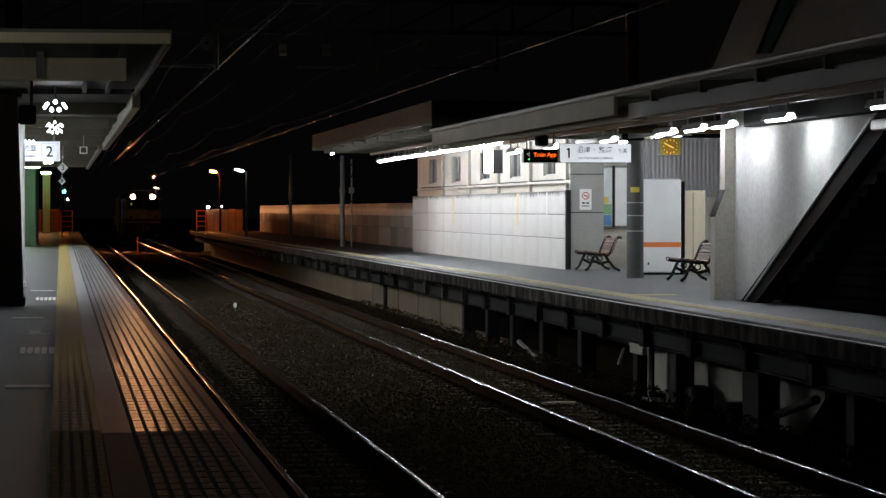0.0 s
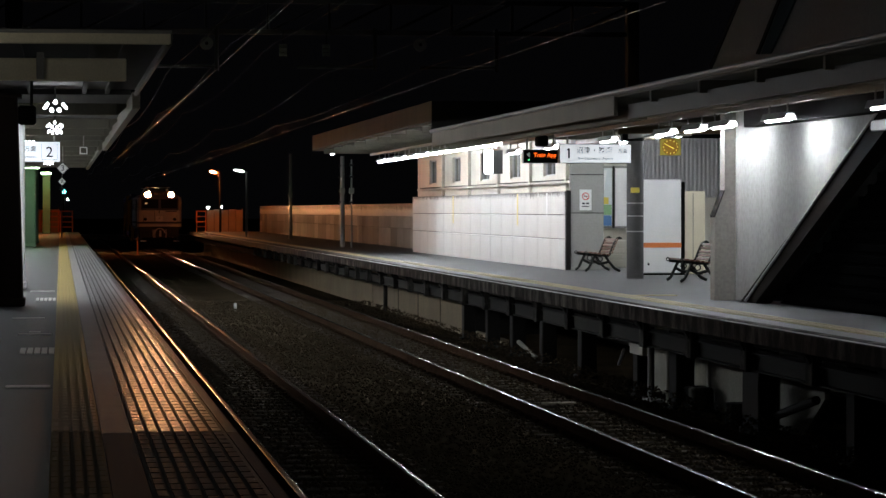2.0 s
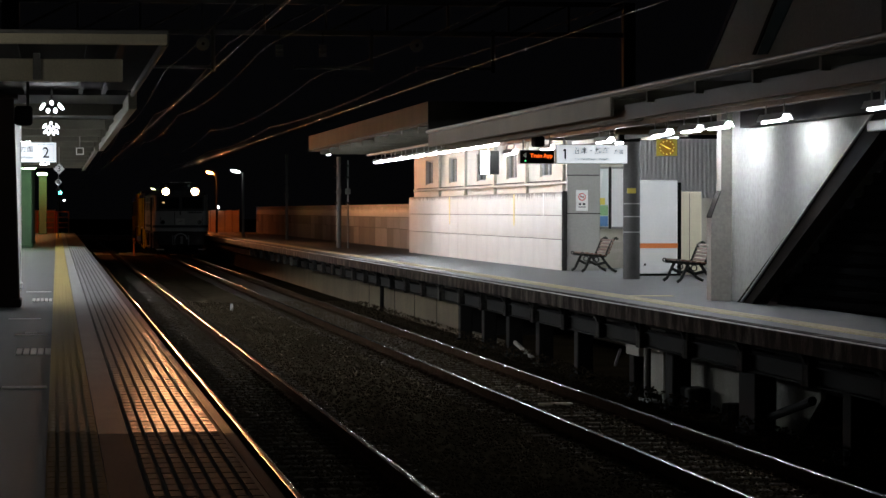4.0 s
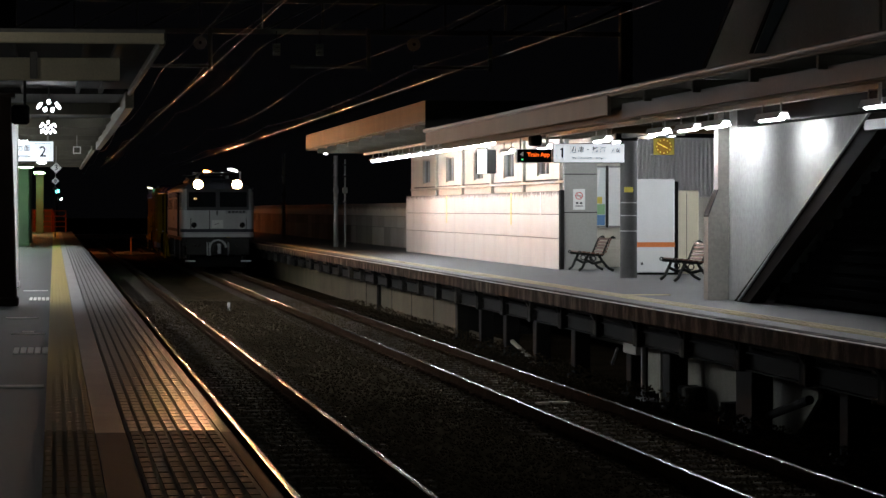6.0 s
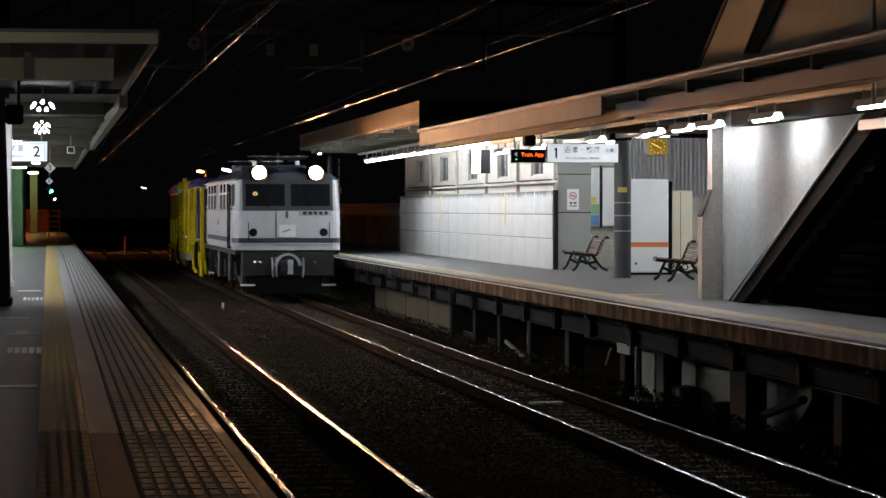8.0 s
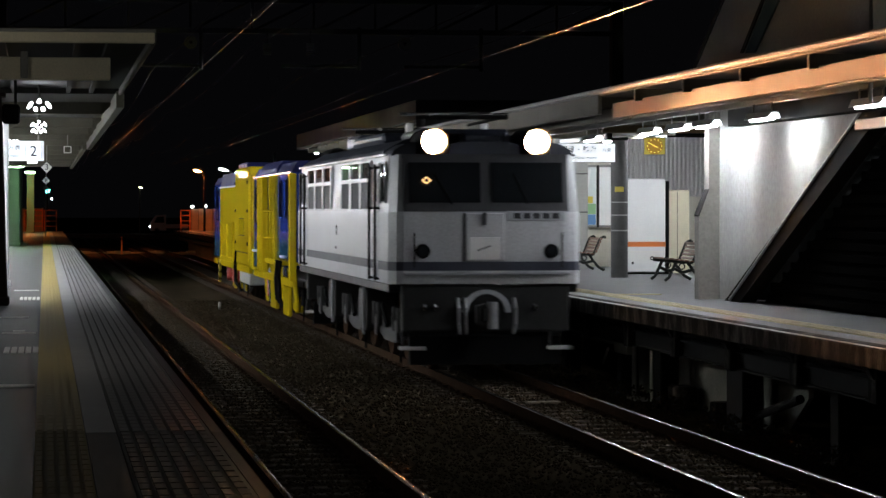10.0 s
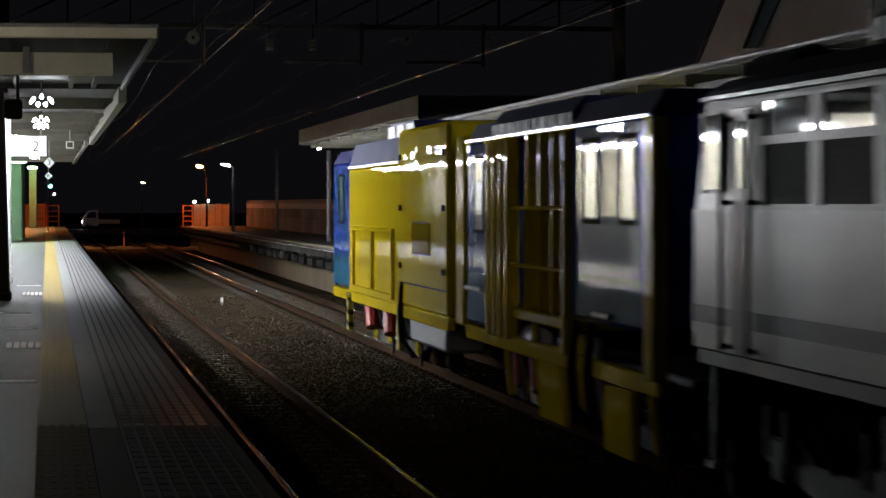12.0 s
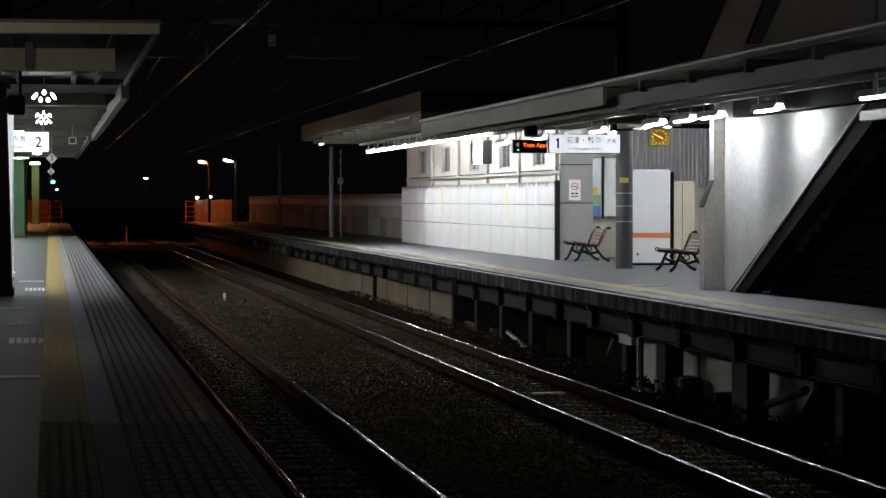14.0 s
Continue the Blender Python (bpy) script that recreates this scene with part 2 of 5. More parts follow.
def slab(bm, x0, x1, y0, y1, z0, z1, bevel=0.0, mat=0):
    """A box between the given planes, with its edges broken by bevel."""
    v = [bm.verts.new(p) for p in ((x0, y0, z0), (x1, y0, z0), (x1, y1, z0), (x0, y1, z0), (x0, y0, z1), (x1, y0, z1), (x1, y1, z1), (x0, y1, z1))]
    fs = [bm.faces.new([v[i] for i in q]) for q in ((0, 3, 2, 1), (4, 5, 6, 7), (0, 1, 5, 4), (1, 2, 6, 5), (2, 3, 7, 6), (3, 0, 4, 7))]
    if bevel:
        bmesh.ops.bevel(bm, geom=list({e for f in fs for e in f.edges}), offset=bevel, segments=1, affect="EDGES", profile=0.5)
    for f in (bm.faces if mat else ()):
        f.material_index = mat
    return bm


def B(x0, x1, y0, y1, z0, z1, bevel=0.008):
    return slab(bmesh.new(), x0, x1, y0, y1, z0, z1, bevel)


def prism(points, axis, a, b, bm=None):
    """A solid with the outline given in the plane across axis, from a to b along it."""
    bm = bm or bmesh.new()
    put = {"x": lambda p, s: (s, p[0], p[1]), "y": lambda p, s: (p[0], s, p[1]), "z": lambda p, s: (p[0], p[1], s)}[axis]
    u = [bm.verts.new(put(p, a)) for p in points]
    w = [bm.verts.new(put(p, b)) for p in points]
    bm.faces.new(u)
    bm.faces.new(w[::-1])
    for i in range(len(u)):
        j = (i + 1) % len(u)
        bm.faces.new((u[i], w[i], w[j], u[j]))
    bmesh.ops.recalc_face_normals(bm, faces=bm.faces)
    return bm


def rod(bm, a, b, r, r2=None, sides=10):
    """A round bar from a to b."""
    a, b = Vector(a), Vector(b)
    m = Matrix.Translation((a + b) / 2) @ (b - a).to_track_quat("Z", "Y").to_matrix().to_4x4()
    bmesh.ops.create_cone(bm, cap_ends=True, segments=sides, radius1=r, radius2=r if r2 is None else r2, depth=(b - a).length, matrix=m)
    return bm


def R(a, b, r, r2=None, sides=10):
    return rod(bmesh.new(), a, b, r, r2, sides)


def ball(bm, c, rx, ry, rz, u=12, v=8):
    bmesh.ops.create_uvsphere(bm, u_segments=u, v_segments=v, radius=1, matrix=Matrix.Translation(c) @ Matrix.Diagonal((rx, ry, rz, 1)))
    return bm


# ---- ground and tracks ----
RAIL = -1.06
NEAR, FAR = -12.0, 320.0
tagged(part("ground", B(-400, 400, -60, 900, -1.9, -1.42, 0), BALLAST), "dark brown earth beside the tracks", "ground", kind="structure")
bm = bmesh.new()
prism([(1.0, -1.6), (1.0, -1.25), (1.4, -1.225), (3.75, -1.225), (4.4, -1.29), (5.1, -1.225), (7.4, -1.225), (8.3, -1.42), (9.4, -1.56), (9.4, -1.6)], "y", NEAR, FAR, bm)
tagged(part("ballast_bed", bm, BALLAST), "brown crushed-stone ballast under the two tracks", "ballast", kind="structure")


def track(x, label, head):
    t = thing("track", pose(x, 0, RAIL), label, "railway track", "tracks", "structure")
    for s in (-0.566, 0.566):
        bm = bmesh.new()
        prism([(s - 0.064, -0.153), (s + 0.064, -0.153), (s + 0.064, -0.14), (s + 0.012, -0.12), (s + 0.012, -0.045), (s + 0.0325, -0.035),
               (s + 0.0325, -0.004), (s - 0.0325, -0.004), (s - 0.0325, -0.035), (s - 0.012, -0.045), (s - 0.012, -0.12), (s - 0.064, -0.14)], "y", NEAR, FAR, bm)
        r = part("rail", bm, RUST, t, "rust-brown steel rail")
        bm = bmesh.new()
        arc = [(s + 0.032 * k / 4, 0.003 - 0.0055 * (k / 4) ** 2) for k in range(-4, 5)]
        ends = [[bm.verts.new((x0, y, z0)) for x0, z0 in arc] for y in (NEAR, FAR)]
        for k in range(8):
            bm.faces.new((ends[0][k], ends[0][k + 1], ends[1][k + 1], ends[1][k]))
        part("running_surface", bm, head, r, "bright polished rail head", smooth=True)
    return t


track_a = track(2.565, "single track with rusty rails beside platform two", RAIL_DULL)
track_b = track(6.297, "single track with bright rails beside platform one", RAIL_TOP)

# ---- platforms ----
p2 = tagged(part("platform_two", B(-6.5, 1.02, NEAR, 176, -1.5, -0.02, 0.01), [ASPHALT]), "asphalt platform with grooved edge tiles", "platform", kind="structure")
p1 = tagged(part("platform_one", B(7.95, 18.0, NEAR, 178, -0.22, -0.006, 0.01), [ASPHALT_ONE]), "concrete platform slab on piers", "platform", kind="structure")
OLD_BROWN = surface("old_brown_steel", (0.045, 0.042, 0.037), 0.7, grain=30, blotch=2.0, vary=0.6)
DUCT = surface("duct_brown", (0.13, 0.085, 0.03), 0.5, vary=0.4)
def lettering(text, size, place, parent, mat, name="lettering", label=""):
    """Flat letters facing the camera's side (-y), as a mesh under its thing."""
    cu = bpy.data.curves.new("letters", "FONT")
    cu.offset = size * 0.011
    cu.body, cu.size, cu.align_x, cu.align_y, cu.extrude = text, size, "CENTER", "CENTER", 0.002
    tmp = new("letters", cu)
    me = bpy.data.meshes.new_from_object(tmp.evaluated_get(bpy.context.evaluated_depsgraph_get()))
    bpy.data.objects.remove(tmp)
    me.materials.clear()
    me.materials.append(mat)
    ob = new(name, me)
    ob.parent = parent
    ob.matrix_basis = pose(*place, 90, 0, 0)
    if label:
        ob["label"] = label
    return ob


def pieces(name, mesh_ob, parent, places):
    """Copies of one small mesh as pieces of their own under a parent; the first stays where it is put."""
    for i, m in enumerate(places):
        ob = mesh_ob if i == 0 else mesh_ob.copy()
        if i:
            scene.collection.objects.link(ob)
            ob.name = name
        ob.parent = parent
        ob.matrix_basis = m


# ---- platform two: surface ----
part("coping", B(0.985, 1.05, 17.3, 176, -0.30, -0.006, 0), ASPHALT, p2, "dark grey coping")
part("plain_slab", B(0.24, 0.42, 17.3, 176, -0.02, -0.004, 0), CONCRETE, p2, "grey concrete strip")
# nearer than y 17.3 coping and strip turn darker and more matt
part("coping", B(0.985, 1.05, NEAR, 17.29, -0.30, -0.006, 0), SLAB_DULL, p2, "darker concrete coping")
part("plain_slab", B(0.24, 0.42, NEAR, 17.29, -0.02, -0.004, 0), SLAB_DULL, p2, "darker concrete strip")
bm = bmesh.new()
for k in range(5):
    y = 27.2
    slab(bm, -0.386 + k * 0.068, -0.335 + k * 0.068, y, y + 1.15, -0.02, -0.012)
for k in range(5):
    slab(bm, -0.37 + k * 0.062, -0.325 + k * 0.062, 43.0, 44.4, -0.02, -0.012)
part("painted_dashes", bm, WHITE_PAINT_LINE, p2, "white painted waiting marks")
bm = bmesh.new()
for y, x0, x1 in ((31.4, -0.46, -0.1), (31.9, -0.35, -0.22), (22.0, -0.42, -0.08), (48, -0.5, -0.1), (36, -0.6, -0.2)):
    slab(bm, x0, x1, y, y + 0.30, -0.02, -0.014)
part("worn_marks", bm, WHITE_PAINT_LINE, p2, "worn white paint marks")

# ---- platform one: edge and underside ----
TAN = surface("tan_concrete", (0.30, 0.25, 0.18), 0.8, grain=30, blotch=1.0, vary=0.5, bump=0.2, streak=0.4)
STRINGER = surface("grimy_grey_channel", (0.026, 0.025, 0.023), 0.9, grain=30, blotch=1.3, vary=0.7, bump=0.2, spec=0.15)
OLD_CONCRETE = surface("old_tan_concrete", (0.19, 0.155, 0.105), 0.85, grain=24, blotch=0.8, vary=0.7, bump=0.3, streak=0.5, spec=0.1)
part("edge_beam", B(7.86, 8.16, NEAR, 178, -0.21, 0.0, 0.012), EDGE, p1, "stained concrete edge beam")
part("edge_line", B(7.875, 7.905, NEAR, 178, 0.0, 0.004, 0), WHITE_PAINT_LINE, p1, "worn white edge line")
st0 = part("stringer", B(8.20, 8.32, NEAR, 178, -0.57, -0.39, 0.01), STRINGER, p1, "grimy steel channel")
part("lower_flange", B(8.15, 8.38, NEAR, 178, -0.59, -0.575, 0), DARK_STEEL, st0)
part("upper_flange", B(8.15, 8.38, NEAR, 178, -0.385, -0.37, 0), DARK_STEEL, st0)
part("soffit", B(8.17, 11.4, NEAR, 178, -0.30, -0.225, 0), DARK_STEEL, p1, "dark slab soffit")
part("retaining_wall", B(8.75, 8.95, 62.8, 178, -1.5, -0.31, 0.01), OLD_CONCRETE, p1, "tan concrete retaining wall")
for y in (66.4, 70.6, 74.8, 81.0):
    part("wall_joint", B(8.742, 8.75, y, y + 0.05, -1.5, -0.31, 0), DARK_STEEL, p1)
part("drain_pipe", R((8.7, 77.4, -1.4), (8.7, 77.4, -0.3), 0.06), DARK_STEEL, p1, "dark drain pipe")
part("back_wall", B(11.4, 11.6, NEAR, 62.8, -1.6, -0.23, 0.01), GREY_WALL, p1, "grey wall under the platform")
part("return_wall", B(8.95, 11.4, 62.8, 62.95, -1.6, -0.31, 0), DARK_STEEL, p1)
# saddles that carry the edge beam on the channel
for i in range(34):
    y = 21.3 + i * 3.05
    sd = part("saddle", B(8.08, 8.196, y, y + 0.3, -0.60, -0.212, 0.012), EDGE, p1, "dark steel saddle")
    part("saddle_toe", prism([(8.0, -0.212), (8.08, -0.212), (8.08, -0.36)], "y", y + 0.08, y + 0.22), EDGE, sd)
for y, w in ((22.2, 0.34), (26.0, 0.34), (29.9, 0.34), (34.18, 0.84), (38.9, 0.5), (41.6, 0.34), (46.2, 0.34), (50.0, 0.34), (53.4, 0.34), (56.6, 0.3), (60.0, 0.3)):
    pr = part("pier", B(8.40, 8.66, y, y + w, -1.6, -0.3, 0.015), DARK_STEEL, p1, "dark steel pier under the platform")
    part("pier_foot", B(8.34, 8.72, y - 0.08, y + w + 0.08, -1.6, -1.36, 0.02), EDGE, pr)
pn0 = part("infill_panel", B(8.9, 8.96, 36.60, 40.39, -1.62, -0.62, 0.01), INFILL, p1, "grimy cream infill panel")
part("panel_rib", B(8.875, 8.9, 39.01, 39.11, -1.6, -0.64, 0), CREAM, pn0, "pale batten")
part("panel_rib", B(8.875, 8.9, 36.88, 36.98, -1.6, -0.64, 0), CREAM, pn0, "pale batten")
pn1 = part("infill_panel", prism([(35.70, -1.62), (34.33, -1.62), (32.97, -0.90), (32.97, -0.62), (35.70, -0.62)], "x", 8.9, 8.96), INFILL, p1, "slanting cut infill panel")
part("panel_rib", B(8.875, 8.9, 35.11, 35.19, -1.6, -0.64, 0), CREAM, pn1, "pale batten")
part("brace", R((8.6, 34.41, -1.22), (8.6, 32.23, -0.86), 0.055), DARK_STEEL, p1, "diagonal steel brace")
part("brace", R((8.45, 52.97, -1.13), (8.45, 50.98, -1.32), 0.04), INFILL, p1, "pale diagonal strut")
part("loose_strut", R((8.3, 42.11, -0.74), (8.3, 42.50, -0.99), 0.022), CORRUGATED, p1, "thin pale strut")
part("junction_box", B(8.28, 8.4, 40.66, 41.58, -0.77, -0.59, 0.01), CREAM, p1, "cream steel box under the channel")
part("infill_panel", B(8.9, 8.96, 41.78, 42.98, -1.42, -0.62, 0.01), INFILL, p1, "grimy grey infill panel")
pp = part("conduit", R((8.35, 40.44, -1.36), (8.35, 40.44, -0.60), 0.035), CORRUGATED, p1, "pale conduit")
part("conduit_foot", B(8.28, 8.46, 39.99, 40.64, -1.40, -1.355, 0.008), CORRUGATED, pp)
part("conduit", R((8.45, 39.63, -1.5), (8.45, 39.63, -0.60), 0.04), CREAM, p1, "pale cream conduit")
part("stored_drum", R((8.62, 36.01, -1.6), (8.62, 36.01, -1.14), 0.22, 0.19, 14), EDGE, p1, "dark weathered drum")
part("concrete_footing", B(8.5, 8.8, 38.29, 38.90, -1.7, -1.09, 0.03), EDGE, p1, "dark concrete footing")
part("pale_sill", B(8.86, 9.0, 57.68, 61.95, -1.5, -1.3, 0.01), OLD_CONCRETE, p1, "pale concrete sill")
part("stub_post", R((8.6, 32.27, -1.6), (8.6, 32.27, -1.38), 0.03), GREY_STEEL, p1, "short grey stub post")
part("stub_post", R((8.6, 31.25, -1.6), (8.6, 31.25, -1.36), 0.03), GREY_STEEL, p1, "short grey stub post")
part("branch_strip", B(8.81, 9.5, 43.9, 44.2, -0.006, 0.004, 0), YELLOW_WORN, p1, "yellow tactile branch to the stairs")

# ---- canopy over platform two ----
def canopy_two():
    c = thing("platform_canopy", pose(0, 0, 0), "cream steel canopy with open eaves over platform two", "canopy", kind="structure")
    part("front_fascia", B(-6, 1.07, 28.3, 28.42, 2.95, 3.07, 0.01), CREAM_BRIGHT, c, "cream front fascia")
    part("fascia_lip", B(-6, 1.08, 28.26, 28.30, 3.05, 3.085, 0.005), GREY_STEEL, c)
    part("roof_sheet", B(-6, 1.06, 28.45, 41.0, 3.03, 3.08, 0), ROOF, c)
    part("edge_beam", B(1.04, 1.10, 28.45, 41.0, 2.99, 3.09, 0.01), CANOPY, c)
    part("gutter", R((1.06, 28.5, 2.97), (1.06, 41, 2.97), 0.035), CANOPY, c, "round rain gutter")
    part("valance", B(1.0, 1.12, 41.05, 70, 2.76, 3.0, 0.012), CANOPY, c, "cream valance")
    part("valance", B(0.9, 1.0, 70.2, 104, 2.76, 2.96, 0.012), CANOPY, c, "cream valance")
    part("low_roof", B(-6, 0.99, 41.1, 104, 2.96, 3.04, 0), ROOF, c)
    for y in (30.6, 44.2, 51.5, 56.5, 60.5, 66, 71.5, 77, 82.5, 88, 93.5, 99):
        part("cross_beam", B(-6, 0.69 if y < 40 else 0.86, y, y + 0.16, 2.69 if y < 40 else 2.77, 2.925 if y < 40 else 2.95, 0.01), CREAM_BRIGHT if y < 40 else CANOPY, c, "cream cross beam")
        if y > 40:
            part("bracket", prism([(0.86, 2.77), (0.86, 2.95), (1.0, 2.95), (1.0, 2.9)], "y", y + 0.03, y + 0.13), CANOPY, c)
    part("beam_bracket", B(-0.25, -0.17, 30.5, 30.58, 2.70, 2.98, 0.01), GREY_STEEL, c)
    for x in (-0.45, 0.3, 0.62):
        part("purlin", B(x, x + 0.06, 28.45, 41, 2.965, 3.02, 0), ROOF, c)
    part("upper_post", B(-0.62, -0.42, 33, 33.2, 3.06, 5.2, 0.01), DARK_STEEL, c)
    return c


canopy_two()


def column(m, w, z1, mat, label, top=None):
    c = thing("platform_column", m, label, "column", "canopy columns")
    a, b = w / 2, (top or w) / 2
    bm = B(-a, a, -a, a, -0.02, z1, 0.02)
    for v in bm.verts:
        if v.co.z > z1 / 2:
            v.co.x *= b / a
            v.co.y *= b / a
    part("shaft", bm, mat, c)
    part("base", B(-a - 0.025, a + 0.025, -a - 0.025, a + 0.025, -0.02, 0.10, 0.02), mat, c)
    part("head_plate", B(-b - 0.06, b + 0.06, -b - 0.06, b + 0.06, z1 - 0.05, z1, 0.01), mat, c)
    return c


column(pose(-0.87, 41.0, 0), 0.70, 2.95, BROWN, "dark brown tapering steel column under the canopy", 0.54)
column(pose(-0.82, 50.0, 0), 0.42, 2.95, WHITE, "white painted column brightly lit from above")
column(pose(-1.1, 106.0, 0), 0.40, 3.0, GREEN_COLUMN, "green painted column under the lamp")
column(pose(-0.98, 118.0, 0), 0.18, 3.0, GREEN_COLUMN, "thin green painted post")
column(pose(-0.8, 165.0, 0), 0.42, 3.3, GREEN_COLUMN, "green painted column at the platform end")


def tube_lamp(m, label, group, tube=TUBE, length=1.2, hang=0.4, lip=0.03):
    t = thing("fluorescent_lamp", m, label, "lamp", group)
    part("tube", R((0, -length / 2, 0), (0, length / 2, 0), 0.022), tube, t, "glowing white tube")
    part("tray", prism([(-0.09, lip), (-0.05, 0.09), (0.05, 0.09), (0.09, lip), (0.078, lip), (0.04, 0.07), (-0.04, 0.07), (-0.078, lip)], "y", -length / 2 - 0.03, length / 2 + 0.03), GREY_STEEL, t, "grey reflector tray")
    for s in (-0.4, 0.4):
        part("hanger", R((0, s * length, 0.085), (0, s * length, hang), 0.012, sides=6), GREY_STEEL, t)
    return t


for y in [44 + 2.6 * i for i in range(23)]:
    tube_lamp(pose(-2.1, y, 2.55), "bare fluorescent tube under the canopy of platform two", "lamps of platform two", TUBE_TWO, 1.2, 0.46, 0.018)
for x, y, z in ((-1.0, 104, 2.86), (-0.82, 163.5, 3.38)):
    t = thing("eave_lamp", pose(x, y, z), "greenish lamp on a bracket by the column", "lamp", "lamps of platform two")
    part("bulb", ball(bmesh.new(), (0, 0, 0), 0.3, 0.3, 0.06), TUBE_FAR, t, "glowing greenish bulb")
    part("shade", R((0, 0, 0.05), (0, 0, 0.12), 0.34, 0.1), GREY_STEEL, t)
    part("arm", R((0, 0, 0.1), (-0.1, 1.8, 0.1), 0.03), GREY_STEEL, t)


def lamp_cluster(m, n):
    """Glowing round lamps crowded on a small hanging frame."""
    t = thing("lamp_cluster", m, "cluster of glaring white lamps hanging under the canopy", "lamp", "lamp clusters")
    rows = {5: ((-0.125, 0.03, 1), (0, 0.06, 0), (0.125, 0.03, 1), (-0.05, -0.045, 0), (0.05, -0.045, 0)),
            8: ((-0.11, 0.05, 1), (0, 0.08, 0), (0.11, 0.05, 1), (-0.045, 0.01, 0), (0.045, 0.01, 0), (-0.1, -0.05, 1), (0.1, -0.05, 1), (0, -0.04, 0), (-0.04, -0.1, 0), (0.04, -0.1, 0))}[n]
    k = 1.0 if n == 5 else 0.78
    for x, z, wing in rows:
        bm = ball(bmesh.new(), (0, 0, 0), (0.026 if not wing else 0.022) * k, 0.3, (0.03 if not wing else 0.056) * k)
        bm.transform(pose(x, 0, z - (0.02 if wing else 0), 0, (38 if x < 0 else -38) if wing else 0, 0))
        part("lamp", bm, CLUSTER, t, "glaring white lamp")
    part("frame", B(-0.15, 0.15, 0.56, 0.62, -0.03, 0.05, 0.01), DARK_STEEL, t)
    part("hanger", R((0, 0.59, 0.04), (0, 0.59, (3.03 if m.translation.y < 40 else 2.96) - m.translation.z), 0.015), DARK_STEEL, t)
    return t


lamp_cluster(pose(-0.07, 39.4, 2.725), 5)
lamp_cluster(pose(-0.10, 50.2, 2.755), 8)
lamp_cluster(pose(-0.66, 62.5, 2.85), 8)
for y in (73, 84):
    lamp_cluster(pose(-0.35, y, 2.755), 8)


# hanging loudspeaker by the near column
sp = thing("loudspeaker", pose(-0.37, 37.4, 2.47), "small dark loudspeaker hanging under the canopy", "loudspeaker")
part("cabinet", B(-0.17, 0.06, -0.1, 0.1, -0.05, 0.2, 0.03), BLACK, sp)
part("grille", B(-0.14, 0.04, -0.108, -0.1, -0.02, 0.16, 0), DARK_STEEL, sp)
part("bracket", R((0, 0.05, 0.05), (0, 0.05, 0.55), 0.02), DARK_STEEL, sp)


def hanging_sign(name, x0, x1, y, z0, z1, label, top, face=None):
    s = thing(name, pose(x0, y, z0), label, "sign")
    w, h = x1 - x0, z1 - z0
    part("case", B(0, w, 0.0, 0.16, 0, h, 0.01), GREY_STEEL, s)
    part("face", B(0.012, w - 0.012, -0.012, -0.002, 0.012, h - 0.012, 0), face or SIGN_FACE, s, "lit white face")
    for f in (0.12, 0.88):
        part("rod", R((w * f, 0.08, h), (w * f, 0.08, top - z0), 0.016, sides=8), GREY_STEEL, s)
    return s


s2 = hanging_sign("platform_sign", -1.0, -0.005, 58, 2.28, 2.69, "lit hanging sign for platform two, black on white", 2.97, SIGN_FACE_TWO)
lettering("2", 0.30, (0.78, -0.016, 0.19), s2, INK, "numeral")
lettering("方面", 0.13, (0.40, -0.016, 0.26), s2, INK)
lettering("amatsu", 0.09, (0.40, -0.016, 0.11), s2, INK)
for i, (a, b, c, d) in enumerate(((0.62, 0.94, 0.36, 0.368), (0.62, 0.94, 0.045, 0.053), (0.62, 0.628, 0.045, 0.368), (0.932, 0.94, 0.045, 0.368))):
    part("border_line", B(a, b, -0.016, -0.0125, c, d, 0), INK, s2)

for y, text in ((70, "3"), (103, "8"), (140, "")):
    d = thing("stop_marker", pose(0.05, y, 2.33), "white diamond stop marker with a black numeral, hung over the platform", "sign", "stop markers")
    part("plate", prism([(-0.13, 0), (0, -0.13), (0.13, 0), (0, 0.13)], "y", 0, 0.012), SIGN_PLATE, d)
    part("rim", prism([(-0.15, 0), (0, -0.15), (0.15, 0), (0, 0.15)], "y", 0.013, 0.02), INK, d)
    part("rod", R((0, 0.016, 0.14), (0, 0.016, 0.63 if y < 110 else 0.3), 0.012, sides=6), GREY_STEEL, d)
    if text:
        lettering(text, 0.19, (0, -0.004, 0), d, INK, "numeral")
    else:
        part("bar", B(-0.06, 0.06, -0.004, -0.001, -0.02, 0.02, 0), INK, d)
        part("post", R((0, 0.03, -2.34), (0, 0.03, 0.3), 0.03), GREY_STEEL, d)
m1 = thing("mirror_bracket", pose(0.47, 60, 2.56), "small white square frame under the canopy edge", "frame")
for a, b, c, d in ((-0.08, 0.08, -0.08, -0.06), (-0.08, 0.08, 0.05, 0.065), (-0.08, -0.06, -0.08, 0.065), (0.06, 0.08, -0.08, 0.065)):
    part("frame_bar", B(a, b, 0, 0.03, c, d, 0.003), WHITE, m1)
part("rod", R((0, 0.015, 0.06), (0, 0.015, 0.42), 0.012, sides=6), GREY_STEEL, m1)

